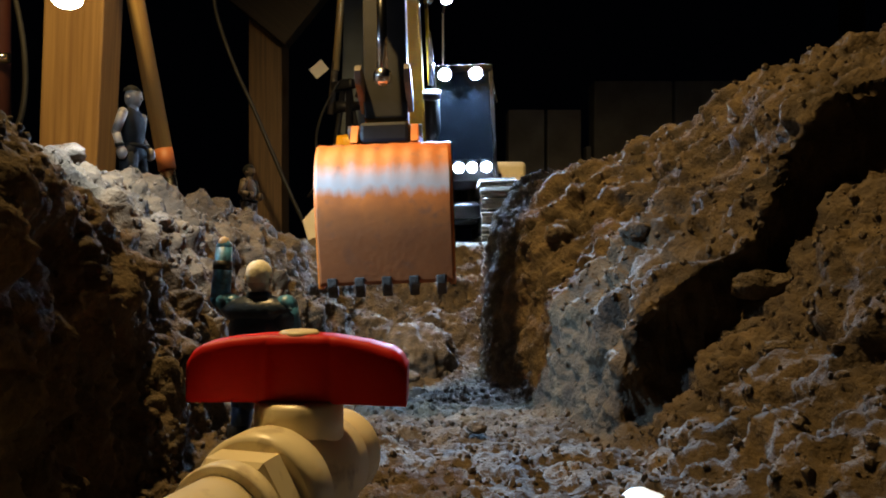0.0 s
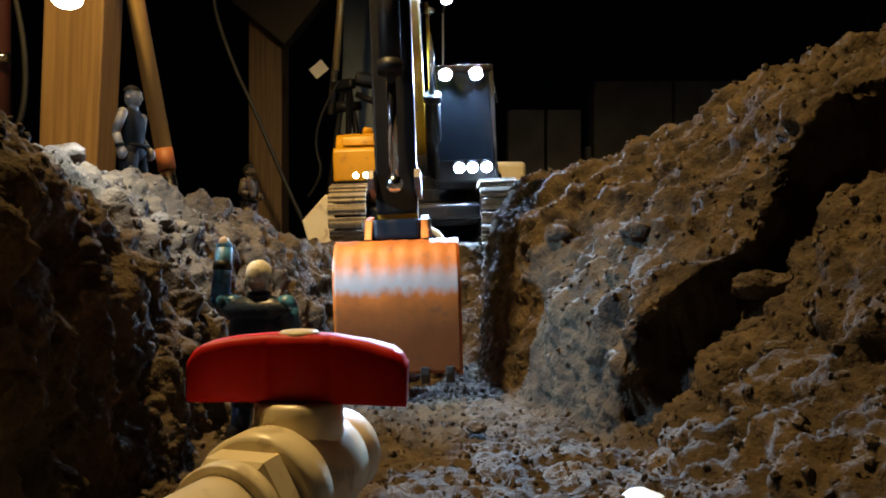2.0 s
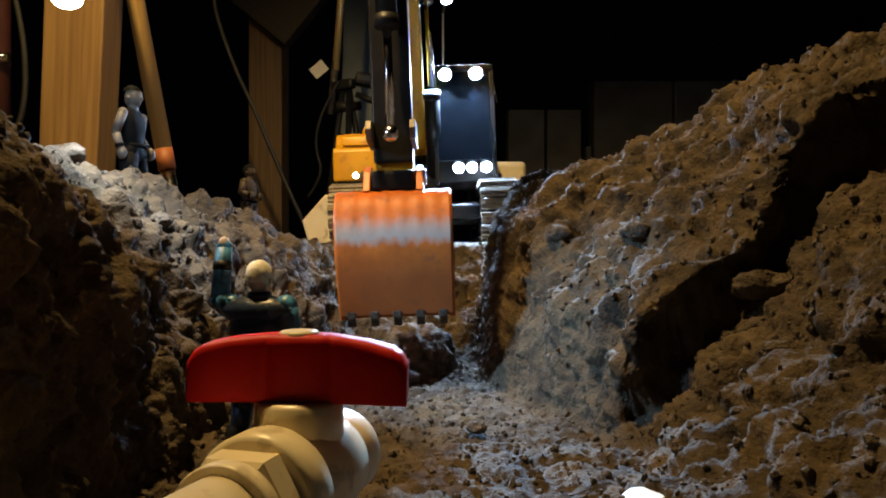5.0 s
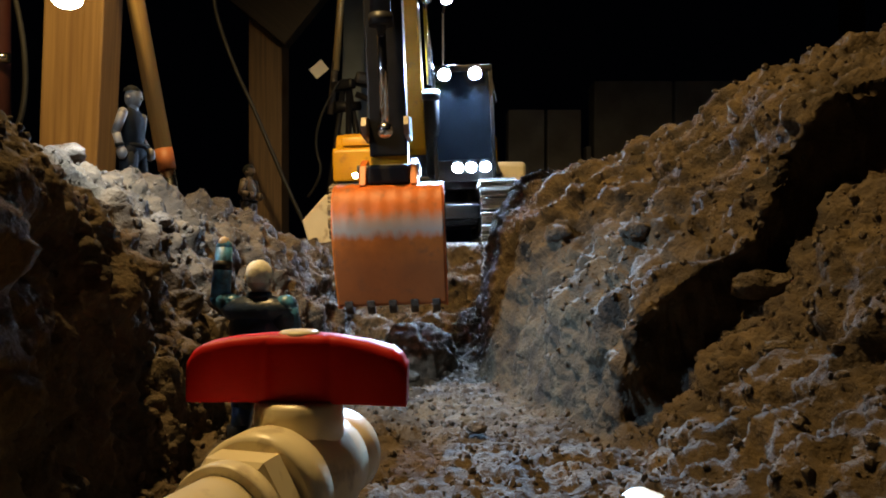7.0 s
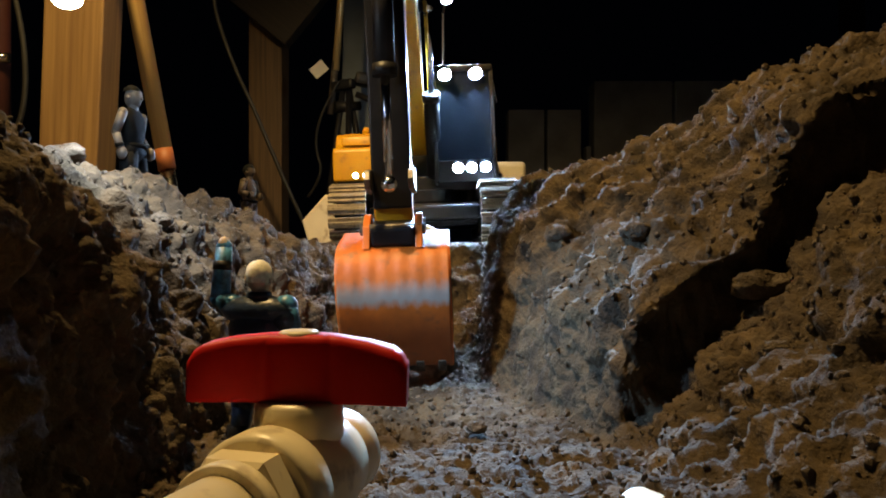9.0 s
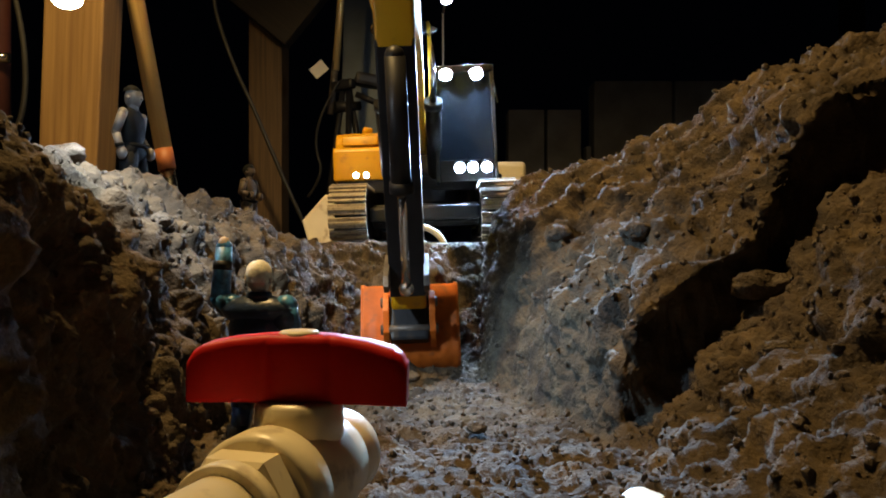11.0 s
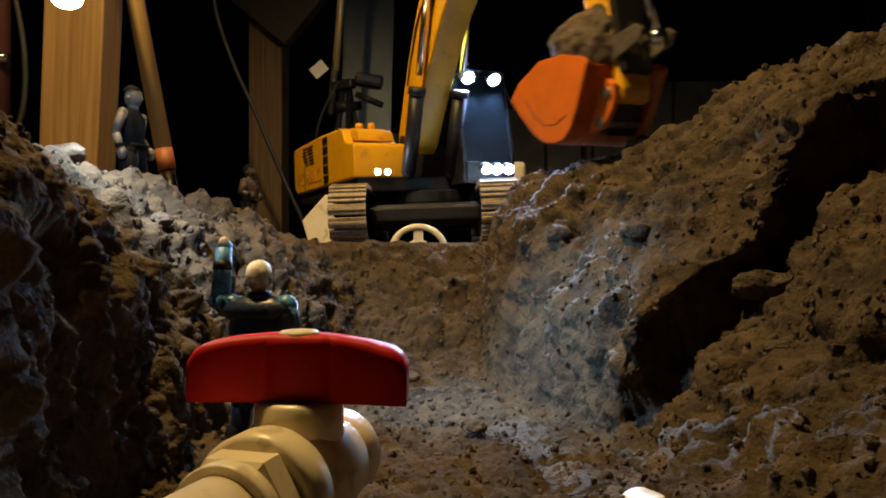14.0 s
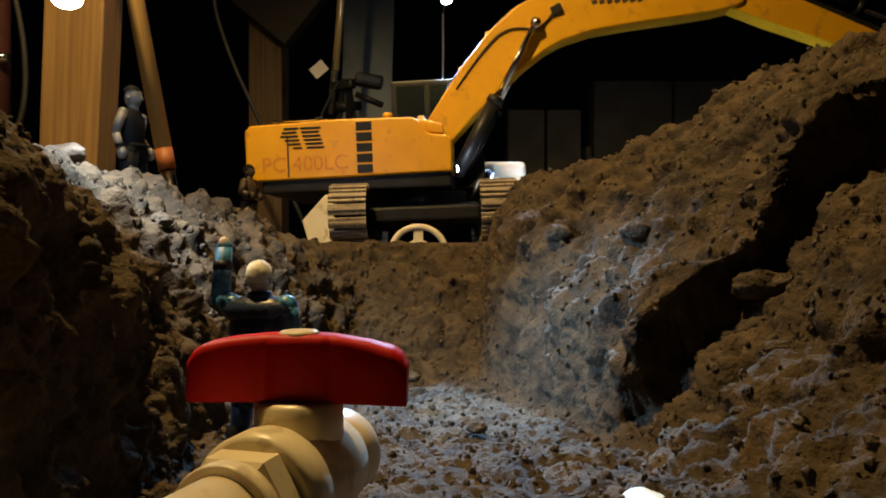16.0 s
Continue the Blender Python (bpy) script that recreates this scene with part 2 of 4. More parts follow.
def build_ground():
    near = np.arange(0.0, 0.22, 0.006)
    mid = np.arange(0.22, 0.95, 0.0017)
    ys = np.concatenate([near, mid])
    cols = 620
    P = np.zeros((len(ys), cols, 3))
    for j, y in enumerate(ys):
        x, z = cross_section(y, cols)
        P[j, :, 0], P[j, :, 1], P[j, :, 2] = x, y, end_slope(x, z, y)
    # undercut of the broken end of the spoil bank
    for j, y in enumerate(ys):
        gully = math.exp(-((y - 0.444) / 0.009) ** 2)
        if gully > 0.01:
            P[j, :, 2] -= 0.040 * gully * np.clip((P[j, :, 0] - 0.118) / 0.03, 0, 1) * np.clip((0.33 - P[j, :, 0]) / 0.06, 0, 1)
        w = np.clip((y - 0.444) / 0.014, 0, 1) * np.clip((0.57 - y) / 0.09, 0, 1)
        if w > 0:
            rise = np.clip(P[j, :, 2] / 0.09, 0, 1) * (P[j, :, 0] > 0.07) * np.clip((0.32 - P[j, :, 0]) / 0.06, 0, 1)
            P[j, :, 1] -= 0.030 * w * rise
    dj = np.gradient(P, axis=0)
    di = np.gradient(P, axis=1)
    N = np.cross(di, dj)
    N /= np.linalg.norm(N, axis=2, keepdims=True) + 1e-9
    for j in range(len(ys)):
        fade = float(np.clip((0.95 - ys[j]) / 0.03, 0, 1))
        for i in range(cols):
            p = Vector(P[j, i])
            side = min(1.0, abs(i / cols - 0.5) * 5 + 0.25)
            edge = min(1.0, i / 12, (cols - 1 - i) / 12)
            a = (0.010 if p.x > 0 else 0.0075) * noise.noise(p * 28) + 0.007 * noise.noise(p * 63 + Vector((3, 1, 7)))
            run = 0.5 * (p.z - abs(p.x))
            furrow = noise.noise(Vector((p.y * 42 + run * 9, run * 11, 3.0))) + 0.5 * noise.noise(Vector((p.y * 95 + run * 22, run * 26, 8.0)))
            a += 0.0060 * furrow * min(1.0, max(0.0, p.z - 0.005) / 0.03)
            c = noise.noise(p * 135 + Vector((9, 2, 4)))
            d = noise.noise(p * 290)
            h = 1.25 * side * a + 0.0028 * max(c, -0.25) + 0.0021 * d * (0.6 + 0.4 * side) + 0.0010 * noise.noise(p * 560)
            pit = noise.noise(p * 90 + Vector((20, 5, 1)))
            h -= (0.018 * max(0, pit - 0.28) + 0.008 * max(0, noise.noise(p * 180 + Vector((2, 50, 9))) - 0.25)) * side * (0.45 if p.x < 0 and p.z > 0.10 else 1.0)
            sway = 0.0042 * side * fade * edge * (0 if p.z < 0.006 else 0.45 if p.x < 0 and p.z > 0.09 else 1)
            P[j, i] += N[j, i] * h * fade * edge
            P[j, i, 0] += sway * noise.noise(p * 52 + Vector((31, 7, 2)))
            P[j, i, 1] += sway * noise.noise(p * 52 + Vector((3, 47, 12)))
            P[j, i, 2] += 0.7 * sway * noise.noise(p * 58 + Vector((13, 4, 32)))
    # level yard in front, behind and on both sides, out to the horizon
    rows = []
    for yy, keep in ((-60.0, 0.0), (-4.0, 0.0), (-0.8, 0.15), (-0.25, 0.8)):
        rows.append([(x, yy, 0.112 + keep * (z - 0.112)) for x, _, z in P[0]])
    rows += [[tuple(v) for v in r] for r in P]
    for yy, keep in ((0.99, 0.55), (1.06, 0.3), (1.18, 0.1), (1.4, 0.0), (2.2, 0.0), (5.0, 0.0), (60.0, 0.0)):
        rows.append([(x, yy, 0.112 + keep * (z - 0.112) + 0.002 * noise.noise(Vector((x * 30, yy * 30, 0)))) for x, _, z in P[-1]])
    verts, faces = [], []
    for r in rows:
        y = r[0][1]
        w = [(r[0][0] - d, y, z) for d, z in ((60, 0.112), (3, 0.112), (0.8, 0.112))] + [(r[0][0] - 0.25, y, 0.5 * (r[0][2] + 0.112))]
        e = [(r[-1][0] + 0.25, y, 0.5 * (r[-1][2] + 0.112))] + [(r[-1][0] + d, y, z) for d, z in ((0.8, 0.112), (3, 0.112), (60, 0.112))]
        verts += w + r + e
    wide = cols + 8
    for j in range(len(rows) - 1):
        for i in range(wide - 1):
            k = j * wide + i
            faces.append((k, k + 1, k + wide + 1, k + wide))
    me = bpy.data.meshes.new("ground")
    me.from_pydata(verts, [], faces)
    me.validate()
    me.polygons.foreach_set("use_smooth", np.ones(len(me.polygons), bool))
    me.materials.append(SOIL)
    ob = tagged(new("ground", me), "loose brown earth with a dug trench and raised spoil banks", "soil", kind="structure")
    return P, N


GROUND_P, GROUND_N = build_ground()


def build_crumbs():
    """Loose crumbs of soil lying all over the banks and the trench floor."""
    rnd = random.Random(7)
    rows, cols = GROUND_P.shape[:2]
    t = bmesh.new()
    bmesh.ops.create_icosphere(t, subdivisions=1, radius=1)
    bv = [v.co.copy() for v in t.verts]
    bf = [[v.index for v in f.verts] for f in t.faces]
    t.free()
    V, F = [], []
    for k in range(16000):
        j, i = rnd.randrange(40, rows - 12), rnd.randrange(14, cols - 14)
        p, nn = Vector(GROUND_P[j, i]), Vector(GROUND_N[j, i])
        if nn.z < 0.35 and rnd.random() < 0.7:
            continue
        r = 0.0006 + 0.0027 * rnd.random() ** 4
        q = Euler((rnd.random() * 6, rnd.random() * 6, rnd.random() * 6)).to_matrix()
        sc = Vector((1, 0.6 + 0.5 * rnd.random(), 0.55 + 0.4 * rnd.random()))
        b = len(V)
        for v in bv:
            w = Vector((v.x * sc.x, v.y * sc.y, v.z * sc.z)) * r * (0.75 + 0.5 * rnd.random())
            V.append(tuple(p + nn * r * 0.25 + q @ w))
        F += [tuple(b + x for x in f) for f in bf]
    me = bpy.data.meshes.new("soil_crumbs")
    me.from_pydata(V, [], F)
    me.materials.append(CLOD)
    tagged(new("soil_crumbs", me), "small loose crumbs of dry brown soil", "soil", kind="stuff")


build_crumbs()


def build_clod(at, r, seed, squash=(1, 1, 0.8), name="clod", label="hard lump of brown earth lying on the bank"):
    bm = bmesh.new()
    bmesh.ops.create_icosphere(bm, subdivisions=4, radius=1)
    off = Vector((seed * 3.1, seed * 1.7, seed))
    for v in bm.verts:
        p = v.co.copy()
        k = 1 + 0.30 * noise.noise(p * 1.1 + off) + 0.16 * noise.noise(p * 2.6 + off) + 0.07 * noise.noise(p * 6 + off) + 0.04 * noise.noise(p * 13 + off)
        v.co = Vector((p.x * squash[0], p.y * squash[1], p.z * squash[2])) * r * k
    ob = part(name, bm, CLOD, None, "", True)
    ob.location = at
    return tagged(ob, label, "clod", "lumps of earth")


for spot, r, seed, sq in (
        ((0.166, 0.405, 0.062), 0.0085, 1, (1.1, 1, 0.8)), ((0.146, 0.395, 0.045), 0.008, 2, (1.1, 1, 0.9)),
        ((0.180, 0.43, 0.085), 0.012, 3, (1.5, 1, 0.7)), ((-0.140, 0.385, 0.032), 0.014, 4, (0.9, 0.6, 1.4)),
        ((-0.206, 0.56, 0.126), 0.007, 5, (1.2, 1, 0.8)), ((-0.269, 0.55, 0.173), 0.010, 6, (1.3, 1, 0.8)),
        ((-0.150, 0.58, 0.062), 0.008, 7, (1.2, 1, 0.8)), ((0.14, 0.55, 0.118), 0.010, 8, (1.3, 1, 0.7)),
        ((0.10, 0.66, 0.118), 0.010, 9, (1.2, 1, 0.8)), ((0.155, 0.36, 0.058), 0.006, 10, (1.2, 1, 0.7)),
        ((0.020, 0.46, -0.002), 0.005, 11, (1.3, 1, 0.7)), ((-0.03, 0.70, -0.012), 0.007, 12, (1.3, 1, 0.7))):
    build_clod(spot, r, seed, sq)


# ---- the excavator ----
BASE = Vector((-0.0226, 1.14, 0.113))
ARM_X = -0.018
FOOT_U, FOOT_Z = 0.017, 0.149
BOOM_L, STICK_L = 0.469, 0.300

excavator = thing("toy_excavator", pose(*BASE, 0, -2.2, 0), "yellow toy excavator with orange bucket and lit headlights", "toy excavator")


def build_track(x0, x1):
    """One crawler: inner frame, rollers and a loop of grousered shoes."""
    xm, w = (x0 + x1) / 2, abs(x1 - x0)
    L, R = 0.145, 0.036
    zc = R + 0.003
    bm = bmesh.new()
    out = [(-L, zc - R * 0.72), (L, zc - R * 0.72), (L + 0.02, zc), (L, zc + R * 0.72), (-L, zc + R * 0.72), (-L - 0.02, zc)]
    add_prism(bm, out, xm - w * 0.32, xm + w * 0.32, 0.003)
    tr = part("track", bm, BLACK, excavator, "black crawler track with dusty ridged shoes")
    for y in (-L, L):
        part("wheel", lathe(bmesh.new(), [(0.004, -w * 0.36), (R * 0.8, -w * 0.34), (R * 0.82, 0), (R * 0.8, w * 0.34), (0.004, w * 0.36)], 24,
                            Matrix.Translation((xm, y, zc)) @ pose(0, 0, 0, 0, 90, 0)), BLACK, tr, "", True)
    sb = bmesh.new()
    add_box(sb, -w / 2, w / 2, -0.0068, 0.0068, -0.002, 0.002, 0.0006, None, 1)
    add_box(sb, -w / 2, w / 2, -0.0022, 0.0022, 0.0015, 0.0052, 0.0006, None, 1)
    first = part("track_shoe", sb, SHOE, tr)
    n, per = 48, 4 * L + 2 * math.pi * R
    for k in range(n):
        s = per * k / n
        if s < 2 * L:
            y, z, a = -L + s, zc + R, 0
        elif s < 2 * L + math.pi * R:
            q = (s - 2 * L) / R
            y, z, a = L + R * math.sin(q), zc + R * math.cos(q), -math.degrees(q)
        elif s < 4 * L + math.pi * R:
            y, z, a = L - (s - 2 * L - math.pi * R), zc - R, 180
        else:
            q = (s - 4 * L - math.pi * R) / R
            y, z, a = -L - R * math.sin(q), zc - R * math.cos(q), 180 - math.degrees(q)
        ob = first if k == 0 else new("track_shoe", first.data)
        ob.parent = tr
        ob.matrix_local = pose(xm, y, z, a, 0, 0)
    return tr


build_track(-0.120, -0.072)
build_track(0.072, 0.120)
bm = bmesh.new()
add_box(bm, -0.074, 0.074, -0.075, 0.075, 0.022, 0.056, 0.006)
add_box(bm, -0.074, 0.074, -0.12, -0.085, 0.03, 0.05, 0.004)
add_box(bm, -0.074, 0.074, 0.085, 0.12, 0.03, 0.05, 0.004)
lathe(bm, [(0.06, 0.054), (0.062, 0.06), (0.062, 0.074), (0.058, 0.076)], 40)
part("undercarriage", bm, BLACK, excavator, "black undercarriage with round turntable")

# upper body, which swings
bm = bmesh.new()
add_box(bm, -0.125, 0.11, -0.044, 0.210, 0.074, 0.096, 0.003)
house = part("upper_body", bm, BLACK, excavator, "yellow engine housing with black louvres")
bm = bmesh.new()
add_prism(bm, [(-0.047, 0.093), (-0.047, 0.136), (-0.043, 0.141), (-0.020, 0.144), (-0.012, 0.148), (-0.004, 0.162), (0.004, 0.167), (0.095, 0.169), (0.222, 0.165),
               (0.229, 0.158), (0.229, 0.099), (0.216, 0.090), (0.10, 0.091)], -0.130, -0.052, 0.003)
part("side_housing", bm, YELLOW, house, "yellow side housing", True)
bm = bmesh.new()
add_prism(bm, [(0.055, 0.084), (0.055, 0.158), (0.062, 0.165), (0.218, 0.163), (0.227, 0.154), (0.227, 0.090), (0.216, 0.082)], -0.0515, 0.112, 0.003)
part("engine_cover", bm, YELLOW, house, "yellow engine cover", True)
# added black panel that stands in for shade on the engine cover's front
box("dark_screen", house, BLACK, -0.0510, 0.0155, 0.046, 0.0535, 0.097, 0.169, 0.001, "black panel added to darken the engine cover behind the boom")
bm = bmesh.new()
add_prism(bm, [(-0.037, 0.144), (-0.034, 0.158), (-0.008, 0.166), (0.008, 0.166), (0.0, 0.150)], -0.118, -0.066, 0.002)
part("tool_box", bm, YELLOW, house, "", True)
for y in (0.042, -0.004):
    bm = bmesh.new()
    lathe(bm, [(0.005, 0.166), (0.0055, 0.171), (0.004, 0.173), (0.0065, 0.175), (0.0065, 0.180), (0.004, 0.182)] if y > 0 else
          [(0.005, 0.15), (0.005, 0.168), (0.006, 0.17), (0.004, 0.175)], 16, Matrix.Translation((-0.085, y, 0)))
    part("filler_cap", bm, YELLOW, house, "", True)
XS = -0.1304
# ventilation slots and the black stripe on the right flank
for k in range(5):
    box("vent_slot", house, BLACK, XS - 0.0006, XS + 0.001, 0.058, 0.079, 0.0960 + k * 0.0141, 0.1072 + k * 0.0141, 0.0004)
for g, y0 in ((0, 0.130), (1, 0.160)):
    for k in range(6):
        w = 0.024 - (0.004 * abs(k - 2) if g else 0)
        z = 0.160 - k * 0.0052
        box("louvre", house, BLACK, XS - 0.0005, XS + 0.001, y0 - k * 0.0016 - (0.004 if k == 0 else 0), y0 + w - k * 0.0016, z - 0.0028, z, 0.0003)
box("scratch", house, BROWN, XS - 0.0004, XS + 0.0005, 0.170, 0.1725, 0.094, 0.150, 0.0003, "dark scuffed streak")
tube("hand_rail", house, CHROME, (-0.11, 0.12, 0.1725), (-0.11, 0.195, 0.172), 0.0014)
for y in (0.125, 0.19):
    tube("rail_post", house, CHROME, (-0.11, y, 0.16), (-0.11, y, 0.1725), 0.0012)
tube("exhaust", house, BLACK, (-0.03, 0.15, 0.16), (-0.03, 0.15, 0.19), 0.006)


def lettering(name, text, size, m, material, parent):
    cu = bpy.data.curves.new(name, "FONT")
    cu.body, cu.size, cu.extrude = text, size, 0.0002
    cu.align_x = "CENTER"
    tmp = bpy.data.objects.new("tmp", cu)
    scene.collection.objects.link(tmp)
    me = bpy.data.meshes.new_from_object(tmp.evaluated_get(bpy.context.evaluated_depsgraph_get()))
    bpy.data.objects.remove(tmp)
    me.materials.clear()
    me.materials.append(material)
    ob = new(name, me)
    ob.parent = parent
    ob.matrix_local = m
    return ob


FADED = mat("faded_print", (0.30, 0.11, 0.01), 0.5, var=0.4, scale=150, color2=(0.62, 0.27, 0.02))
lettering("lettering", "PC 400LC", 0.028, Matrix.Translation((XS - 0.0004, 0.149, 0.102)) @ Matrix(((0, 0, -1, 0), (-1, 0, 0, 0), (0, 1, 0, 0), (0, 0, 0, 1))), FADED, house)

# cab, on the machine's left
for x0, x1 in ((0.016, 0.021), (0.096, 0.101)):
    part("cab_side", add_prism(bmesh.new(), [(-0.088, 0.082), (-0.089, 0.128), (0.048, 0.128), (0.048, 0.082)], x0, x1, 0.001), BLACK, house)
    for q in ([(-0.089, 0.125), (-0.069, 0.240), (-0.062, 0.240), (-0.081, 0.125)], [(-0.010, 0.125), (-0.010, 0.24), (-0.002, 0.24), (-0.002, 0.125)],
              [(0.040, 0.125), (0.040, 0.24), (0.048, 0.24), (0.048, 0.125)]):
        part("cab_pillar", add_prism(bmesh.new(), q, x0, x1, 0.0008), BLACK, house)
box("cab_roof", house, BLACK, 0.016, 0.101, -0.071, 0.049, 0.237, 0.247, 0.003)
box("cab_back", house, BLACK, 0.0215, 0.0955, 0.043, 0.048, 0.082, 0.238, 0.001)
part("cab_front", add_prism(bmesh.new(), [(-0.089, 0.082), (-0.0895, 0.112), (-0.085, 0.112), (-0.085, 0.082)], 0.0215, 0.0955, 0.001), BLACK, house)
box("seat", house, BLACK, 0.03, 0.088, -0.03, 0.02, 0.084, 0.13, 0.006)
bm = bmesh.new()
add_prism(bm, [(-0.0885, 0.112), (-0.068, 0.240), (-0.0665, 0.240), (-0.087, 0.112)], 0.0215, 0.0955)
part("windscreen", bm, GLASS, house, "dark glossy windscreen")
for x in (0.0175, 0.0985):
    bm = bmesh.new()
    add_prism(bm, [(-0.082, 0.128), (-0.064, 0.238), (0.041, 0.238), (0.041, 0.128)], x - 0.0006, x + 0.0006)
    part("cab_window", bm, GLASS, house)


def headlight(x, y, z, r, glow, dip=0):
    """A lit lens deep in a black tubular housing that keeps its light forward and down."""
    at = pose(x, y, z, 90 + dip, 0, 0)
    bm = bmesh.new()
    lathe(bm, [(r * 0.7, -0.006), (r * 1.15, -0.001), (r * 1.2, r * 1.15), (r * 1.08, r * 1.15), (r * 1.05, 0.0)] if r > 0.005 else
          [(r * 0.7, -0.006), (r * 1.25, -0.001), (r * 1.3, 0.001), (r * 1.02, 0.0011), (r * 1.0, 0.0005)], 20, at)
    part("lamp_housing", bm, BLACK, house)
    bm = bmesh.new()
    lathe(bm, [(r, 0.0002), (r * 0.97, 0.0016), (r * 0.6, 0.0022), (0.0005, 0.0025)], 16, at)
    part("headlight", bm, glow, house, "cold white lit headlight", True)


for x in (0.034, 0.0765):
    headlight(x, -0.074, 0.237, 0.0082, LED, 40)
for x in (0.048, 0.066, 0.085):
    headlight(x, -0.0925, 0.104, 0.0068, LED, 32)
for x in (-0.0975, -0.083):
    headlight(x, -0.0505, 0.100, 0.0038, LED_DIM)
tube("mirror_arm", house, BLACK, (0.1, -0.07, 0.225), (0.104, -0.085, 0.19), 0.0012)

# boom
BC = [(-0.012, -0.004, 0.016), (0.0, 0.0, 0.022), (0.05, 0.026, 0.027), (0.10, 0.050, 0.032), (0.15, 0.071, 0.036), (0.19, 0.082, 0.038), (0.23, 0.084, 0.038),
      (0.28, 0.075, 0.036), (0.34, 0.054, 0.033), (0.40, 0.030, 0.029), (0.445, 0.010, 0.023), (0.469, 0.0, 0.018), (0.481, -0.006, 0.012)]


def banana(line):
    up, dn = [], []
    for k, (u, z, h) in enumerate(line):
        a, b = line[max(0, k - 1)], line[min(len(line) - 1, k + 1)]
        d = Vector((b[0] - a[0], b[1] - a[1])).normalized()
        up.append((-(u - d.y * h), z + d.x * h))
        dn.append((-(u + d.y * h), z - d.x * h))
    return up + dn[::-1]


bm = bmesh.new()
add_prism(bm, banana(BC), -0.022, 0.022, 0.003)
boom = part("boom", bm, YELLOW, excavator, "yellow cranked boom", True)
for (u, z) in ((0.0, 0.0), (0.2, 0.083), (0.469, 0.0)):
    tube("boom_pin", boom, BLACK, (-0.026, -u, z), (0.026, -u, z), 0.007)
for (u, z) in ((0.08, 0.072), (0.135, 0.101), (0.25, 0.120), (0.32, 0.097), (0.385, 0.068)):
    box("hose_clamp", boom, YELLOW, -0.016, -0.008, -u - 0.004, -u + 0.004, z - 0.006, z + 0.006, 0.0015)
wire("hydraulic_hose", [(-0.023, -0.06, 0.050), (-0.024, -0.12, 0.085), (-0.024, -0.165, 0.098), (-0.025, -0.205, 0.070), (-0.024, -0.23, 0.088)], 0.0014, RUBBER, boom)
wire("hydraulic_hose", [(-0.006, -0.05, 0.060), (-0.006, -0.12, 0.100), (-0.006, -0.2, 0.128), (-0.006, -0.28, 0.116), (-0.006, -0.4, 0.064), (-0.006, -0.465, 0.026)], 0.0022, RUBBER, boom)
box("hose_block", boom, BLACK, -0.027, -0.0215, -0.244, -0.228, 0.082, 0.096, 0.002)
for k in range(7):
    box("print_bar", boom, BROWN, -0.0226, -0.0215, -0.292 - k * 0.0098, -0.2845 - k * 0.0098, 0.072 - k * 0.0042, 0.0785 - k * 0.0042, 0.0002,
        "dark printed bar", None)

# stick
SC = [(-0.062, 0.018, 0.010), (-0.05, 0.018, 0.014), (0.0, 0.010, 0.030), (0.06, 0.006, 0.027), (0.16, 0.002, 0.021), (0.27, 0.0, 0.014), (0.30, 0.0, 0.012), (0.31, 0.0, 0.007)]
bm = bmesh.new()
add_prism(bm, banana(SC), -0.017, 0.017, 0.003)
stick = part("stick", bm, YELLOW, excavator, "yellow dipper stick", True)
for (u, z) in ((0.0, 0.0), (-0.052, 0.018), (0.30, 0.0), (0.26, 0.0)):
    tube("stick_pin", stick, BLACK, (-0.021, -u, z), (0.021, -u, z), 0.0055)
# added plate that darkens the stick's front, in place of cylinder and hoses
box("dark_cover", stick, BLACK, -0.0172, 0.0172, -0.285, 0.05, 0.028, 0.037, 0.002, "black cover plate added along the stick", pose(0, 0, 0, 3.4, 0, 0))
for x in (-0.0185, 0.0185):
    bm = bmesh.new()
    add_prism(bm, [(-0.250, 0.0), (-0.265, -0.005), (-0.273, 0.003), (-0.271, 0.046), (-0.263, 0.052), (-0.255, 0.046)], x - 0.0025, x + 0.0025, 0.0006)
    part("link_plate", bm, STEEL, stick, "dusty dark steel link")

# bucket: pin at the origin, teeth down, opening toward the machine
BW = 0.095
OUT = [(-0.024, -0.012), (0.020, -0.010), (0.040, -0.011), (0.052, -0.016), (0.060, -0.026), (0.0645, -0.038), (0.066, -0.050), (0.0645, -0.064),
       (0.060, -0.082), (0.053, -0.102), (0.047, -0.119)]


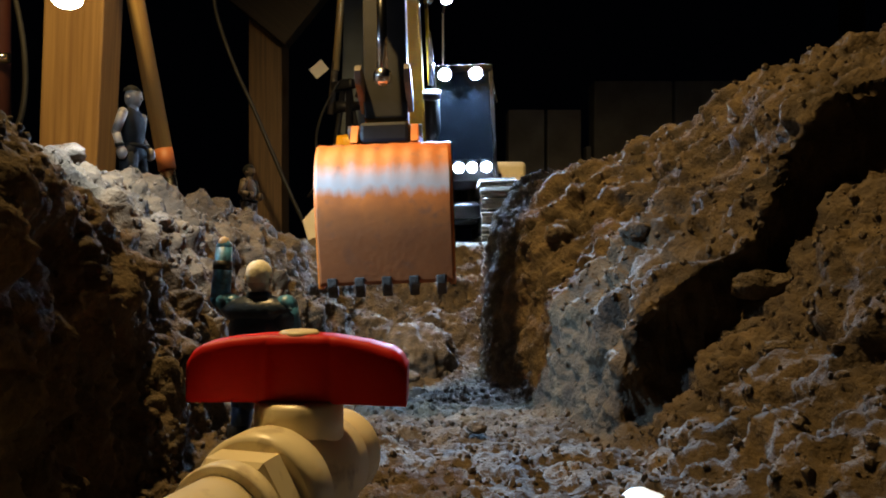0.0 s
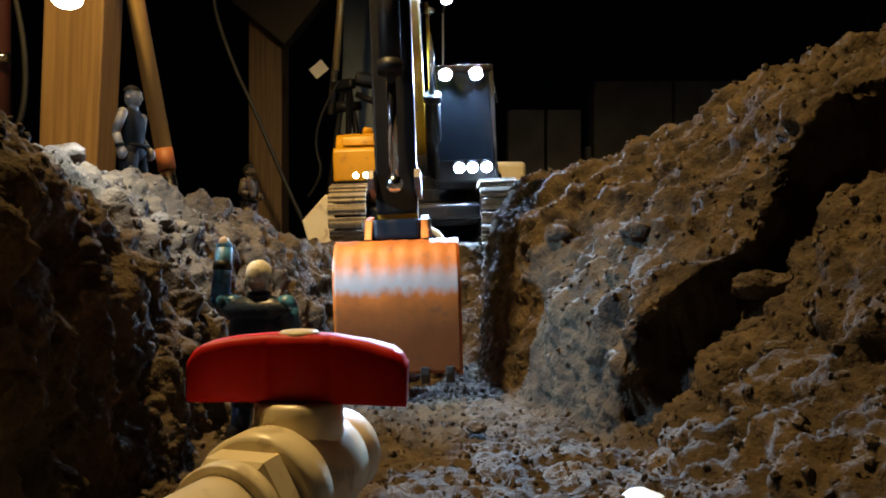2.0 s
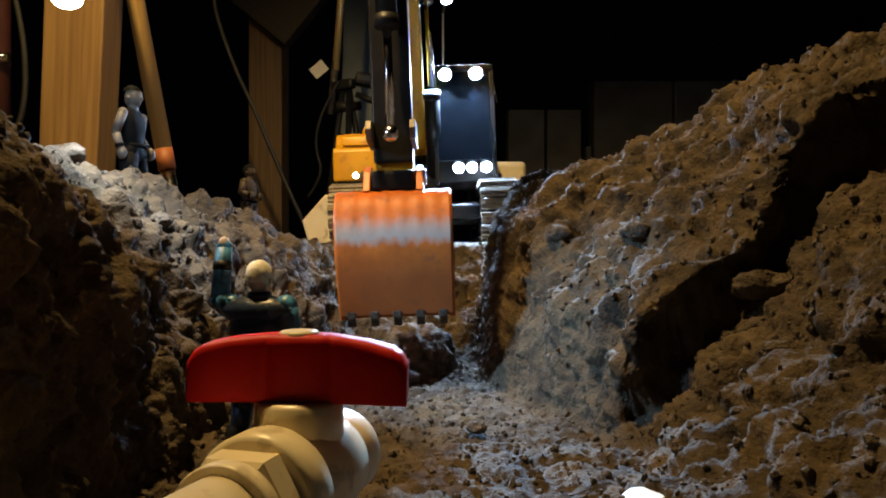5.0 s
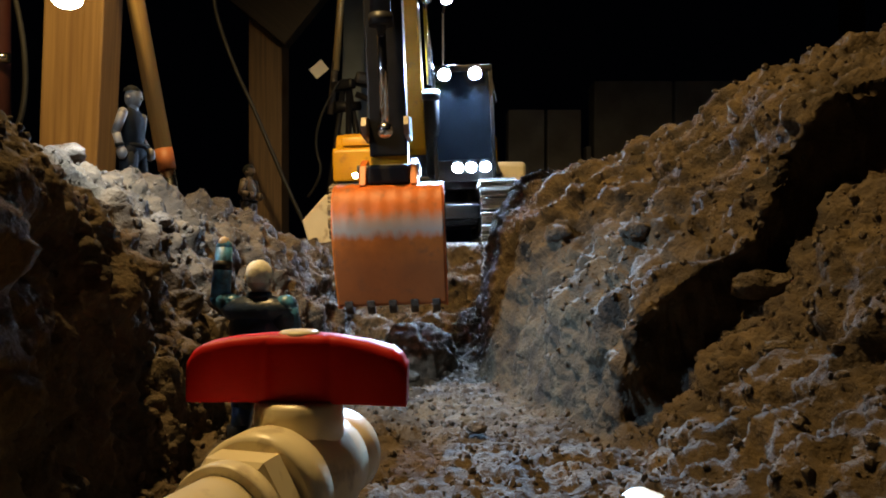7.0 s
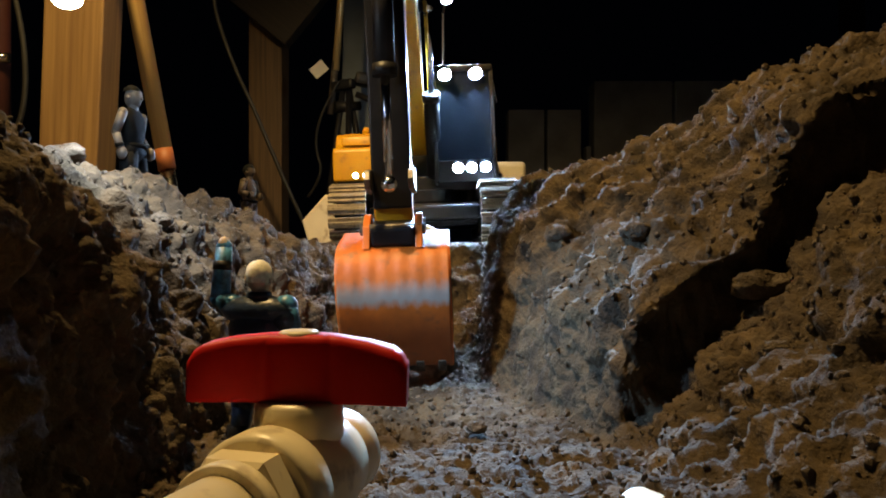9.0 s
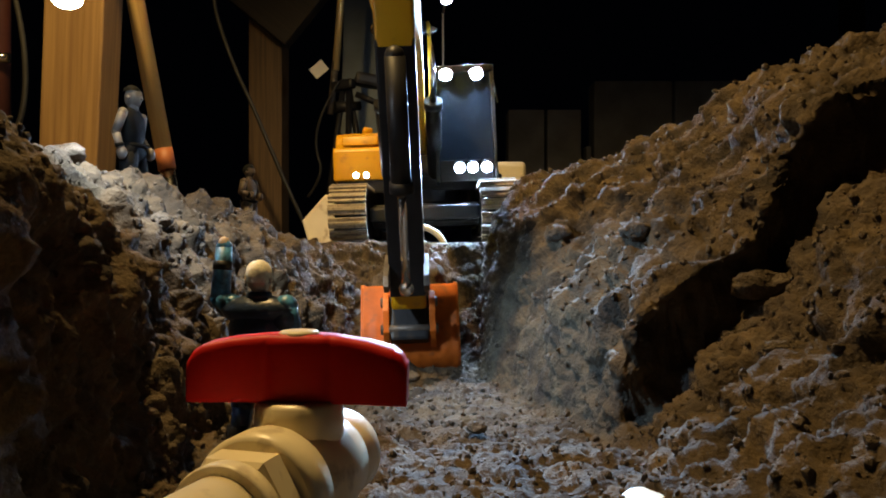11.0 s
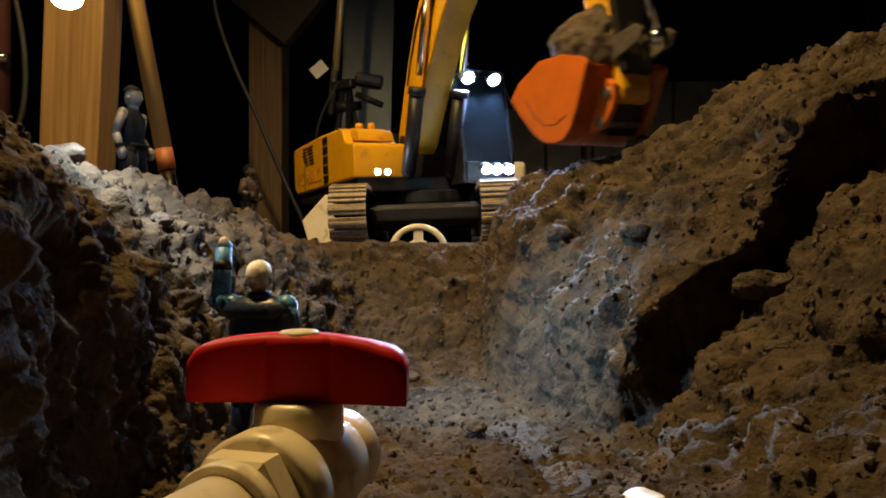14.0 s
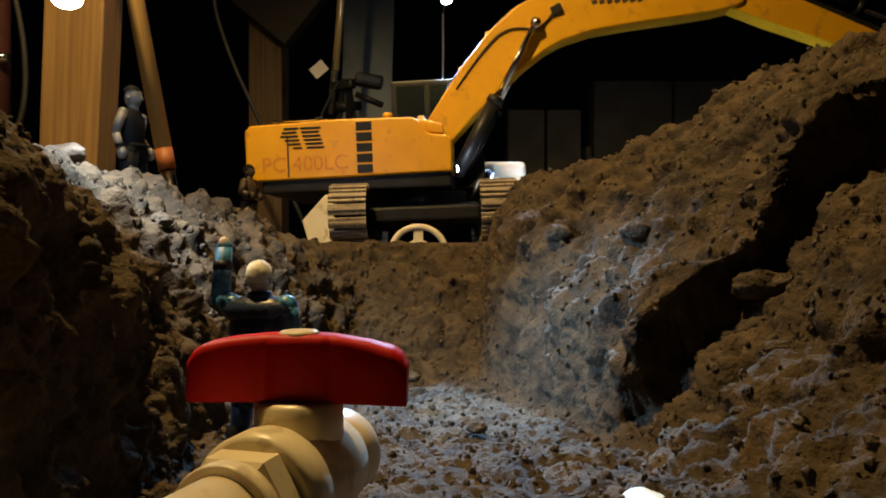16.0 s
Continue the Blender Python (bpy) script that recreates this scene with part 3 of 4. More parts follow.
def bucket_material():
    m = mat("worn_orange_bucket", (0.50, 0.115, 0.012), 0.52, var=0.22, scale=45, bump=0.10, bscale=260, spec=0.35, wear=0.3, wear_color=(0.26, 0.085, 0.03))
    n, l = m.node_tree.nodes, m.node_tree.links
    b = n["Principled BSDF"]
    src = b.inputs["Base Color"].links[0].from_socket
    co = n.new("ShaderNodeTexCoord")
    sep = n.new("ShaderNodeSeparateXYZ")
    l.new(co.outputs["Object"], sep.inputs[0])
    nz = n.new("ShaderNodeTexNoise")
    nz.inputs["Scale"].default_value, nz.inputs["Detail"].default_value = 70, 6
    mp = n.new("ShaderNodeMapping")
    mp.inputs["Scale"].default_value = (2.2, 0.6, 0.6)
    l.new(co.outputs["Object"], mp.inputs["Vector"])
    l.new(mp.outputs[0], nz.inputs["Vector"])
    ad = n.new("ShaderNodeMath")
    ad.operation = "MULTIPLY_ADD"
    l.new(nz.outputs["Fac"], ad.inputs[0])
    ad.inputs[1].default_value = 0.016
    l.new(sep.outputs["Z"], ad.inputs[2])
    # pale grey band across the bend of the back plate
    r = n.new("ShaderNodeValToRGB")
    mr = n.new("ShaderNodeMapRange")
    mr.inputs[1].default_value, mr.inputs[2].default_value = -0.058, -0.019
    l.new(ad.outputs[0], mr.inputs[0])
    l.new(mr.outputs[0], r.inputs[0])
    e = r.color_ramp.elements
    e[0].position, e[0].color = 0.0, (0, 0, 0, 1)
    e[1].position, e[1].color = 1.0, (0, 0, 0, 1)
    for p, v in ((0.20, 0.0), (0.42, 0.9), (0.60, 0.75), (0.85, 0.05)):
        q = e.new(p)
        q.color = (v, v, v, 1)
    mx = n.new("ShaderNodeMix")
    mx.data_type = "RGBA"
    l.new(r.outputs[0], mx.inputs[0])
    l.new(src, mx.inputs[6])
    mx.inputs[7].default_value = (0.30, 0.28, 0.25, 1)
    # shade of the undercut lower half, painted in as brown with an uneven edge
    low = n.new("ShaderNodeMapRange")
    low.inputs[1].default_value, low.inputs[2].default_value = -0.045, -0.074
    low.inputs[3].default_value, low.inputs[4].default_value = 0.0, 0.72
    l.new(ad.outputs[0], low.inputs[0])
    under_shade = n.new("ShaderNodeMix")
    under_shade.data_type = "RGBA"
    l.new(low.outputs[0], under_shade.inputs[0])
    l.new(mx.outputs[2], under_shade.inputs[6])
    under_shade.inputs[7].default_value = (0.23, 0.066, 0.021, 1)
    l.new(under_shade.outputs[2], b.inputs["Base Color"])
    return m


BUCKET_MAT = bucket_material()


def bucket_shell(nx=64, ns=44, th=0.003):
    """The wrapped back plate of the bucket, with shallow moulded corrugations."""
    pts = np.array(OUT)
    d = np.concatenate([[0], np.cumsum(np.hypot(*np.diff(pts, axis=0).T))])
    q = np.linspace(0, d[-1], ns)
    k = np.array([1, 2, 3, 2, 1]) / 9
    line = np.stack([np.convolve(np.pad(np.interp(q, d, pts[:, c]), 2, mode="edge"), k, "valid") for c in (0, 1)], 1)
    tan = np.gradient(line, axis=0)
    nor = np.stack([-tan[:, 1], tan[:, 0]], 1) / np.linalg.norm(tan, axis=1, keepdims=True)
    bm = bmesh.new()
    grid = []
    for side in (0, 1):
        g = []
        for i in range(ns):
            fade = math.sin(math.pi * min(1, max(0, (i / ns - 0.12) / 0.5)))
            row = []
            for j in range(nx + 1):
                x = -BW / 2 + BW * j / nx
                w = 0.0006 * fade * (0.5 + 0.5 * math.cos(2 * math.pi * 7 * j / nx)) if side == 0 else -th
                row.append(bm.verts.new((x, -(line[i, 0] + nor[i, 0] * w), line[i, 1] + nor[i, 1] * w)))
            g.append(row)
        grid.append(g)
    for g in grid:
        for i in range(ns - 1):
            for j in range(nx):
                bm.faces.new((g[i][j], g[i][j + 1], g[i + 1][j + 1], g[i + 1][j]))
    a, b = grid
    for i in range(ns - 1):
        for j in (0, nx):
            bm.faces.new((a[i][j], a[i + 1][j], b[i + 1][j], b[i][j]))
    for j in range(nx):
        for i in (0, ns - 1):
            bm.faces.new((a[i][j], a[i][j + 1], b[i][j + 1], b[i][j]))
    return bm


bucket = part("bucket", bucket_shell(), BUCKET_MAT, excavator, "orange digging bucket with a pale band", True)
for sx in (-1, 1):
    bm = bmesh.new()
    add_prism(bm, [(-u * 0.985, z) for u, z in OUT] + [(-0.026, -0.112), (0.004, -0.086), (0.020, -0.052), (0.026, -0.020)],
              sx * (BW / 2 - 0.003), sx * (BW / 2 + 0.0012), 0.0008)
    plate = part("side_plate", bm, ORANGE, bucket)
    # crease of the plate, drawn as a thin dark brown tube
    arc = [(0.030, -0.022), (0.044, -0.034), (0.050, -0.052), (0.047, -0.072), (0.038, -0.092)]
    bm = bmesh.new()
    for p, q in zip(arc, arc[1:]):
        x = sx * (BW / 2 + 0.0012)
        add_tube(bm, (x, -p[0], p[1]), (x, -q[0], q[1]), 0.0007, seg=8)
    part("crease_line", bm, BROWN, plate, "thin dark crease line")
for k in range(5):
    x = -BW / 2 + 0.009 + k * (BW - 0.018) / 4
    bm = bmesh.new()
    add_prism(bm, [(-0.0510, -0.112), (-0.0455, -0.112), (-0.0400, -0.1235), (-0.0425, -0.1255), (-0.049, -0.118)], x - 0.0036, x + 0.0036, 0.0012)
    part("tooth", bm, DUSTY, bucket, "dusty grey tooth")
for x in (-0.0225, 0.0225):
    bm = bmesh.new()
    add_prism(bm, [(0.012, -0.012), (0.010, 0.004), (0.0, 0.010), (-0.012, 0.012), (-0.032, 0.006), (-0.044, -0.011)], x - 0.003, x + 0.003, 0.0008)
    part("ear", bm, ORANGE, bucket)
for (u, z) in ((0.0, 0.0), (0.028, 0.002)):
    tube("bucket_pin", bucket, STEEL, (-0.028, -u, z), (0.028, -u, z), 0.005)
box("coupler", bucket, BLACK, -0.0185, 0.0185, -0.040, 0.008, -0.0105, 0.006, 0.003, "dark dusty coupler block")

# hydraulic cylinders, each a tube and a rod
cyl = {}
for nm, r in (("boom_cylinder_tube", 0.0105), ("stick_cylinder_tube", 0.009), ("bucket_cylinder_tube", 0.009)):
    length = {"boom": 0.115, "stick": 0.15, "bucket": 0.115}[nm.split("_")[0]]
    copies = (-1, 1) if nm.startswith("boom") else (0,)
    for s in copies:
        bm = bmesh.new()
        add_tube(bm, (0, 0, 0), (0, 0, length), r, seg=20)
        add_tube(bm, (0, 0, length - 0.008), (0, 0, length + 0.002), r * 1.18, seg=20)
        add_ball(bm, (0, 0, 0), r * 0.95)
        t = part("cylinder_tube", bm, BLACK, excavator, "black hydraulic cylinder", True)
        bm = bmesh.new()
        add_tube(bm, (0, 0, 0.004), (0, 0, length * 0.98), r * 0.45, seg=14)
        add_ball(bm, (0, 0, 0), r * 0.8)
        q = part("piston_rod", bm, CHROME, excavator, "chrome piston rod", True)
        cyl[(nm.split("_")[0], s)] = (t, q)


# ---- soil load, scooped by the bucket ----
bm = bmesh.new()
bmesh.ops.create_icosphere(bm, subdivisions=5, radius=1)
for v in bm.verts:
    p = v.co.copy()
    k = 1 + 0.14 * noise.noise(p * 1.7) + 0.12 * noise.noise(p * 4 + Vector((4, 4, 4))) + 0.07 * noise.noise(p * 9) + 0.04 * noise.noise(p * 20)
    v.co = Vector((p.x * 0.043, p.y * 0.040, p.z * 0.050)) * k
load = part("soil_load", bm, CLOD, None, "", True)
tagged(load, "heap of loose crumbly soil dug up by the bucket", "soil heap")


# ---- the valve and pipe in the trench ----
valve = thing("ball_valve", pose(-0.0468, 0.250, 0.0310, 0, 0, -16), "cream plastic ball valve with a red T-handle in the trench", "valve")
AX = pose(0, 0, 0, -90, 0, 0)
bm = bmesh.new()
lathe(bm, [(0.0150, -0.020), (0.0168, -0.019), (0.0172, -0.012), (0.0190, -0.008), (0.0195, 0.0), (0.0190, 0.008), (0.0172, 0.012), (0.0168, 0.019), (0.015, 0.020)], 40, AX)
body = part("valve_body", bm, PVC, valve, "", True)
bm = bmesh.new()
lathe(bm, [(0.0145, 0.010), (0.0142, 0.024), (0.0125, 0.0255)], 32)
part("stem_neck", bm, PVC, valve, "", True)
bm = bmesh.new()
lathe(bm, [(0.0185, -0.030), (0.0203, -0.0285), (0.0205, -0.018), (0.0185, -0.0165)], 40, AX)
part("socket", bm, PVC, valve, "", True)
bm = bmesh.new()
lathe(bm, [(0.0145, 0.0195), (0.0156, 0.021), (0.0158, 0.033), (0.0148, 0.0345), (0.0128, 0.0345), (0.0126, 0.025)], 40, AX)
part("socket", bm, PVC, valve, "", True)
bm = bmesh.new()
lathe(bm, [(0.0160, -0.041), (0.0180, -0.0395), (0.0184, -0.031), (0.0172, -0.030)], 6, AX)
part("hex_nut", bm, PVC, valve)
bm = bmesh.new()
lathe(bm, [(0.0158, -0.047), (0.0163, -0.046), (0.0163, -0.0415), (0.0156, -0.041)], 36, AX)
part("collar", bm, PVC, valve, "", True)
bm = bmesh.new()
lathe(bm, [(0.0134, -0.140), (0.0134, -0.046)], 32, AX)
part("pipe", bm, PVC, valve, "", True)
bm = bmesh.new()
lathe(bm, [(0.0124, 0.024), (0.0124, 0.0352)], 32, AX)
part("pipe", bm, STEEL, valve, "", True)
# handle
HW = 0.0343
outline = [(-HW - 0.0004, 0.0250), (-HW - 0.0002, 0.0385), (-HW + 0.0012, 0.0412), (-HW + 0.0042, 0.0432), (-0.022, 0.0450), (-0.011, 0.0463), (0.0, 0.0468),
           (0.011, 0.0463), (0.022, 0.0447), (HW - 0.0042, 0.0426), (HW - 0.0012, 0.0405), (HW + 0.0002, 0.0375), (HW + 0.0006, 0.0248)]
bm = bmesh.new()
cols = 96
xs = np.linspace(outline[0][0], outline[-1][0], cols + 1)
tops = np.interp(xs, [p[0] for p in outline[1:-1]], [p[1] for p in outline[1:-1]])
grid = []
for x, zt in zip(xs, tops):
    # hollowed grips on both faces, between a thick middle and thick ends
    depth = 0.0082 - 0.0016 * (0.5 - 0.5 * math.cos(2 * math.pi * min(1.0, abs(x) / (HW * 0.96)))) - 0.0005 * math.exp(-((abs(x) - 0.010) / 0.0014) ** 2)
    ring = [(-depth * 0.93, 0.0249), (-depth, 0.0262), (-depth, zt - 0.0034), (-depth * 0.93, zt - 0.0012), (-depth * 0.72, zt),
            (depth * 0.72, zt), (depth * 0.93, zt - 0.0012), (depth, zt - 0.0034), (depth, 0.0262), (depth * 0.93, 0.0249)]
    grid.append([bm.verts.new((x, y, z)) for y, z in ring])
for a, b in zip(grid, grid[1:]):
    for i in range(10):
        bm.faces.new((a[i], a[(i + 1) % 10], b[(i + 1) % 10], b[i]))
bm.faces.new(grid[0])
bm.faces.new(grid[-1][::-1])
handle = part("handle", bm, RED, valve, "red moulded plastic T-handle", True)
handle.matrix_local = pose(-0.0002, 0, 0, 0, 1.2, 16)
bm = bmesh.new()
lathe(bm, [(0.0066, 0.0445), (0.0066, 0.0468), (0.0058, 0.0475), (0.004, 0.0477)], 28)
part("stem_cap", bm, PVC, valve, "cream stem cap", True)

pipe2 = thing("pipe_end", pose(0.0810, 0.296, -0.0030, 0, 0, 25), "short cream plastic pipe half buried in the soil", "pipe")
bm = bmesh.new()
lathe(bm, [(0.0100, -0.03), (0.0134, -0.03), (0.0134, 0.01), (0.0115, 0.0115)], 32, AX)
part("pipe", bm, PVC, pipe2, "", True)


# ---- toy figures, one plain mesh each ----
def limb(bm, a, b, r0, r1, mi):
    add_tube(bm, a, b, r0, r1, 12, mi)
    add_ball(bm, a, r0 * 1.02, mi, 12)
    add_ball(bm, b, r1 * 1.02, mi, 12)


def figure(name, at, label, mats, arms, legs_apart=0.012, turn=0, s=1.0, thick=1.0, hairline=-0.0035, broad=False):
    """A toy figure about 0.1 m tall. mats: skin, hair, top, trousers, sleeve, boot."""
    bm = bmesh.new()
    hip, sh = 0.050, 0.080
    for k in (-1, 1):
        foot = Vector((k * legs_apart, 0, 0.004))
        knee = Vector((k * legs_apart * 0.85, -0.002, 0.027))
        limb(bm, knee, foot, 0.0062, 0.0045, 3)
        add_box(bm, k * legs_apart - 0.0045, k * legs_apart + 0.0045, -0.011, 0.005, 0, 0.007, 0.002, None, 2, 5)
        add_tube(bm, foot, (k * legs_apart, 0, 0.016), 0.0055, 0.0058, 12, 5)
        limb(bm, (k * 0.006, 0, hip), knee, 0.0080, 0.0064, 3)
    t = bmesh.new()
    bmesh.ops.create_uvsphere(t, u_segments=20, v_segments=14, radius=1)
    for v in t.verts:
        z = v.co.z
        w = 0.0125 + 0.0045 * max(0, z)
        v.co = Vector((v.co.x * w * (1 + 0.12 * max(0, z)), v.co.y * 0.0088, 0.067 + z * 0.0195))
    merge(bm, t, None, 2)
    if broad:
        # padded jacket: sloping shoulders, collar and a folded back
        add_ball(bm, (0, 0.0005, 0.0775), 0.0115, 2, 20, (1.85, 0.92, 0.72))
        add_ball(bm, (-0.014, 0.0, 0.0735), 0.0080, 2, 16, (1.0, 1.0, 1.05))
        add_ball(bm, (0, 0.0005, 0.067), 0.0150, 2, 20, (1.12, 0.70, 1.15))
        add_tube(bm, (0, 0, 0.083), (0, 0, 0.0875), 0.0072, 0.0062, 18, 2)
    add_ball(bm, (0, 0, hip), 0.0105, 3, 14, (1.15, 0.85, 0.8))
    add_tube(bm, (0, 0, 0.0535), (0, 0, 0.0565), 0.0118, 0.0118, 18, 5)
    add_tube(bm, (0, 0, 0.080), (0, -0.001, 0.090), 0.0045, 0.0042, 12, 0)
    add_ball(bm, (0, -0.0008, 0.0945), 0.0073, 0, 18, (0.86, 1.0, 1.18))
    add_ball(bm, (0, -0.0075, 0.0935), 0.0017, 0, 8)
    for k in (-1, 1):
        add_ball(bm, (k * 0.0063, 0.0005, 0.0935), 0.0018, 0, 8)
    t = bmesh.new()
    bmesh.ops.create_uvsphere(t, u_segments=24, v_segments=16, radius=0.0079)
    bmesh.ops.delete(t, geom=[v for v in t.verts if v.co.z < hairline or (v.co.y < -0.0035 and v.co.z < 0.003)], context="VERTS")
    for v in t.verts:
        v.co += v.co.normalized() * 0.0006 * noise.noise(v.co * 700)
    merge(bm, t, Matrix.LocRotScale((0, 0.0006, 0.0958), None, (0.9, 1.02, 1.1)), 1)
    for k, elbow, hand in arms:
        s0 = Vector((k * 0.0155, 0, sh))
        limb(bm, s0, Vector(elbow), 0.0060 * thick, 0.0052 * thick, 4)
        limb(bm, Vector(elbow), Vector(hand), 0.0052 * thick, 0.0042 * thick, 4)
        add_ball(bm, hand, 0.0046, 0, 12, (0.8, 0.9, 1.2))
        mid = Vector(elbow).lerp(Vector(hand), 0.55)
        add_tube(bm, mid, Vector(elbow).lerp(Vector(hand), 0.72), 0.0054 * thick, 0.0052 * thick, 12, 5)
    for v in bm.verts:
        v.co += Vector((noise.noise(v.co * 260), noise.noise(v.co * 260 + Vector((5, 0, 0))), 0)) * 0.0006
    ob = part(name, bm, mats, None, "", True)
    ob.matrix_world = at @ pose(0, 0, 0, 0, 0, turn) @ Matrix.Scale(s, 4)
    return tagged(ob, label, "toy figure")


figure("toy_figure", pose(-0.0982, 0.41, -0.0052), "toy figure in dark blue, blond, with one arm raised",
       [SKIN, HAIR, NAVY, NAVY, TEAL, BLACK],
       [(1, (0.0225, 0.0, 0.0835), (0.0215, -0.002, 0.1115)), (-1, (-0.0185, -0.002, 0.066), (-0.012, -0.013, 0.062))], turn=168, broad=True)
figure("toy_figure", pose(-0.267, 0.66, 0.135), "small plastic toy figure in a dark vest standing on the bank",
       [GREYTOY, VEST, VEST, VEST, GREYTOY, VEST],
       [(1, (0.0185, 0.003, 0.064), (0.016, -0.007, 0.050)), (-1, (-0.0185, 0.004, 0.064), (-0.017, 0.000, 0.048))], turn=84, s=1.06, thick=0.66, hairline=0.0025)
figure("toy_figure", pose(-0.245, 0.97, 0.112), "small brown plastic toy figure behind the bank",
       [BROWN, VEST, BROWN, BROWN, BROWN, VEST],
       [(1, (0.022, 0.0, 0.066), (0.012, -0.010, 0.062)), (-1, (-0.022, 0.0, 0.066), (-0.012, -0.010, 0.062))], turn=78, s=0.96, thick=0.8)


# ---- lamps on stakes ----
def stake_lamp(at, ground_z, arm):
    st = thing("stake_lamp", pose(at[0], at[1], ground_z), "small lit white lamp on a thin metal stake", "lamp", "stake lamps")
    h = at[2] - ground_z
    tube("pole", st, BROWN, (arm[0], arm[1], -0.02), (arm[0], arm[1], h + 0.012), 0.0018)
    tube("bracket", st, STEEL, (arm[0], arm[1], h + 0.010), (0, 0, h + 0.010), 0.0022)
    bm = bmesh.new()
    lathe(bm, [(0.004, h + 0.015), (0.010, h + 0.012), (0.0115, h + 0.008), (0.0110, h + 0.0078), (0.009, h + 0.010)], 24)
    part("shade", bm, BLACK, st, "", True)
    bm = bmesh.new()
    add_ball(bm, (0, 0, h + 0.0045), 0.0085, 0, 16, (1.1, 1.1, 0.75))
    part("bulb", bm, BULB, st, "glowing cold white bulb", True)


stake_lamp((0.006, 1.36, 0.541), 0.112, (-0.006, 0.09, 0))
stake_lamp((-0.2377, 0.485, 0.2590), 0.14, (-0.10, 0.02, 0))


# ---- timber, tools and clutter behind the dig ----
def board(name, x0, x1, y, depth, z1, label, material, m=None, cat="post"):
    ob = part(name, add_box(bmesh.new(), -(x1 - x0) / 2, (x1 - x0) / 2, -depth / 2, depth / 2, 0, z1, 0.003), material, None, "", False)
    ob.matrix_world = m if m else pose((x0 + x1) / 2, y, 0.08)
    return tagged(ob, label, cat)


board("timber_post", 0, 0.060, 1.05, 0.038, 1.2, "upright pine board standing behind the bank", PINE, pose(-0.519, 1.05, 0.08, 0, 2.0, 0))
board("timber_post", 0, 0.028, 1.06, 0.06, 1.2, "upright narrow pine stud beside the board", PINE, pose(-0.4850, 1.06, 0.08, 0, 2.6, 0))
board("timber_post", 0, 0.080, 1.9, 0.089, 1.6, "upright darker pine post", DARKPINE, pose(-0.430, 1.9, 0.08, 0, 0, 0))
board("timber_brace", 0, 0.16, 2.0, 0.05, 1.1, "dark diagonal timber brace", DARKWOOD, pose(-0.325, 1.84, 0.651, 0, -51, 0), "brace")

tool = thing("tool_handle", pose(-0.322, 0.95, 0.10, 0, -10.6, 0), "leaning round wooden tool handle with orange band", "tool")
tube("shaft", tool, DOWEL, (0, 0, 0.13), (0, 0, 0.9), 0.0105)
tube("band", tool, ORANGE_TAPE, (0, 0, 0.105), (0, 0, 0.131), 0.0108)
tube("ferrule", tool, CHROME, (0, 0, -0.02), (0, 0, 0.106), 0.0090)

wire("cable", [(-0.455, 1.5, 0.70), (-0.450, 1.5, 0.59), (-0.432, 1.5, 0.525), (-0.402, 1.5, 0.446), (-0.372, 1.5, 0.385), (-0.325, 1.5, 0.272), (-0.27, 1.5, 0.15), (-0.25, 1.5, 0.113)], 0.004, RUBBER)
tagged(bpy.data.objects["cable"], "thin black cable hanging down to the ground", "cable")

# tripod-like stand with brass tube and tag
stand = thing("light_stand", pose(-0.245, 1.75, 0.112), "folding metal stand with brass tube and paper tag", "stand")
tube("brass_tube", stand, BRASS, (0.0, 0, 0.40), (0.03, 0, 0.80), 0.0085, "brass tube")
tube("lower_tube", stand, STEEL, (-0.012, 0, 0.30), (0.0, 0, 0.42), 0.008)
for a, b in (((0.02, 0, 0.38), (-0.03, 0, 0.0)), ((0.03, 0, 0.36), (0.09, 0.06, 0.0)), ((0.03, 0.0, 0.36), (0.04, -0.08, 0.0))):
    tube("leg", stand, BLACK, a, b, 0.007)
box("clamp", stand, BLACK, -0.01, 0.055, -0.02, 0.02, 0.372, 0.402, 0.009, "", pose(0, 0, 0, 0, 8, 12))
box("clamp_arm", stand, BLACK, 0.03, 0.085, -0.012, 0.012, 0.350, 0.372, 0.006, "", pose(0, 0, 0, 0, -6, -20))
tube("clamp", stand, BLACK, (0.0, -0.01, 0.315), (0.055, 0.012, 0.322), 0.014, "", 0.010)
wire("stand_cord", [(0.01, -0.02, 0.37), (-0.03, -0.03, 0.30), (-0.045, -0.02, 0.22), (-0.02, -0.03, 0.16), (-0.06, -0.02, 0.11)], 0.003, RUBBER, stand)
tube("knob", stand, BLACK, (0.05, -0.03, 0.34), (0.11, -0.03, 0.315), 0.007)
box("tag", stand, PAPER, -0.018, 0.018, -0.001, 0.001, -0.014, 0.014, 0.0004, "cream paper tag", pose(-0.036, -0.012, 0.40, 0, -40, 0))

sheet = part("metal_sheet", add_box(bmesh.new(), -0.07, 0.07, -0.004, 0.004, 0, 1.2, 0.001), SHEET)
sheet.matrix_world = pose(-0.225, 2.15, 0.10, 0, 1.5, 0)
tagged(sheet, "upright grey galvanised metal sheet", "metal sheet")

# cream plastic pieces round the machine
bm = bmesh.new()
add_prism(bm, [(0.0, 0.0), (0.040, 0.0), (0.040, 0.079), (0.025, 0.079), (-0.012, 0.039)], -0.004, 0.004, 0.002)
blade = part("plastic_slab", bm, CREAM)
blade.matrix_world = pose(-0.1735, 1.0, 0.109, 0, 0, 90) @ Matrix.Diagonal((1, -0.80, 0.84, 1))
tagged(blade, "cream plastic slab standing behind the crawler track", "plastic slab")
bm = bmesh.new()
add_box(bm, -0.039, 0.039, -0.04, 0.04, 0, 0.150, 0.012, None, 4)
tub = part("plastic_tub", bm, CREAM, None, "", True)
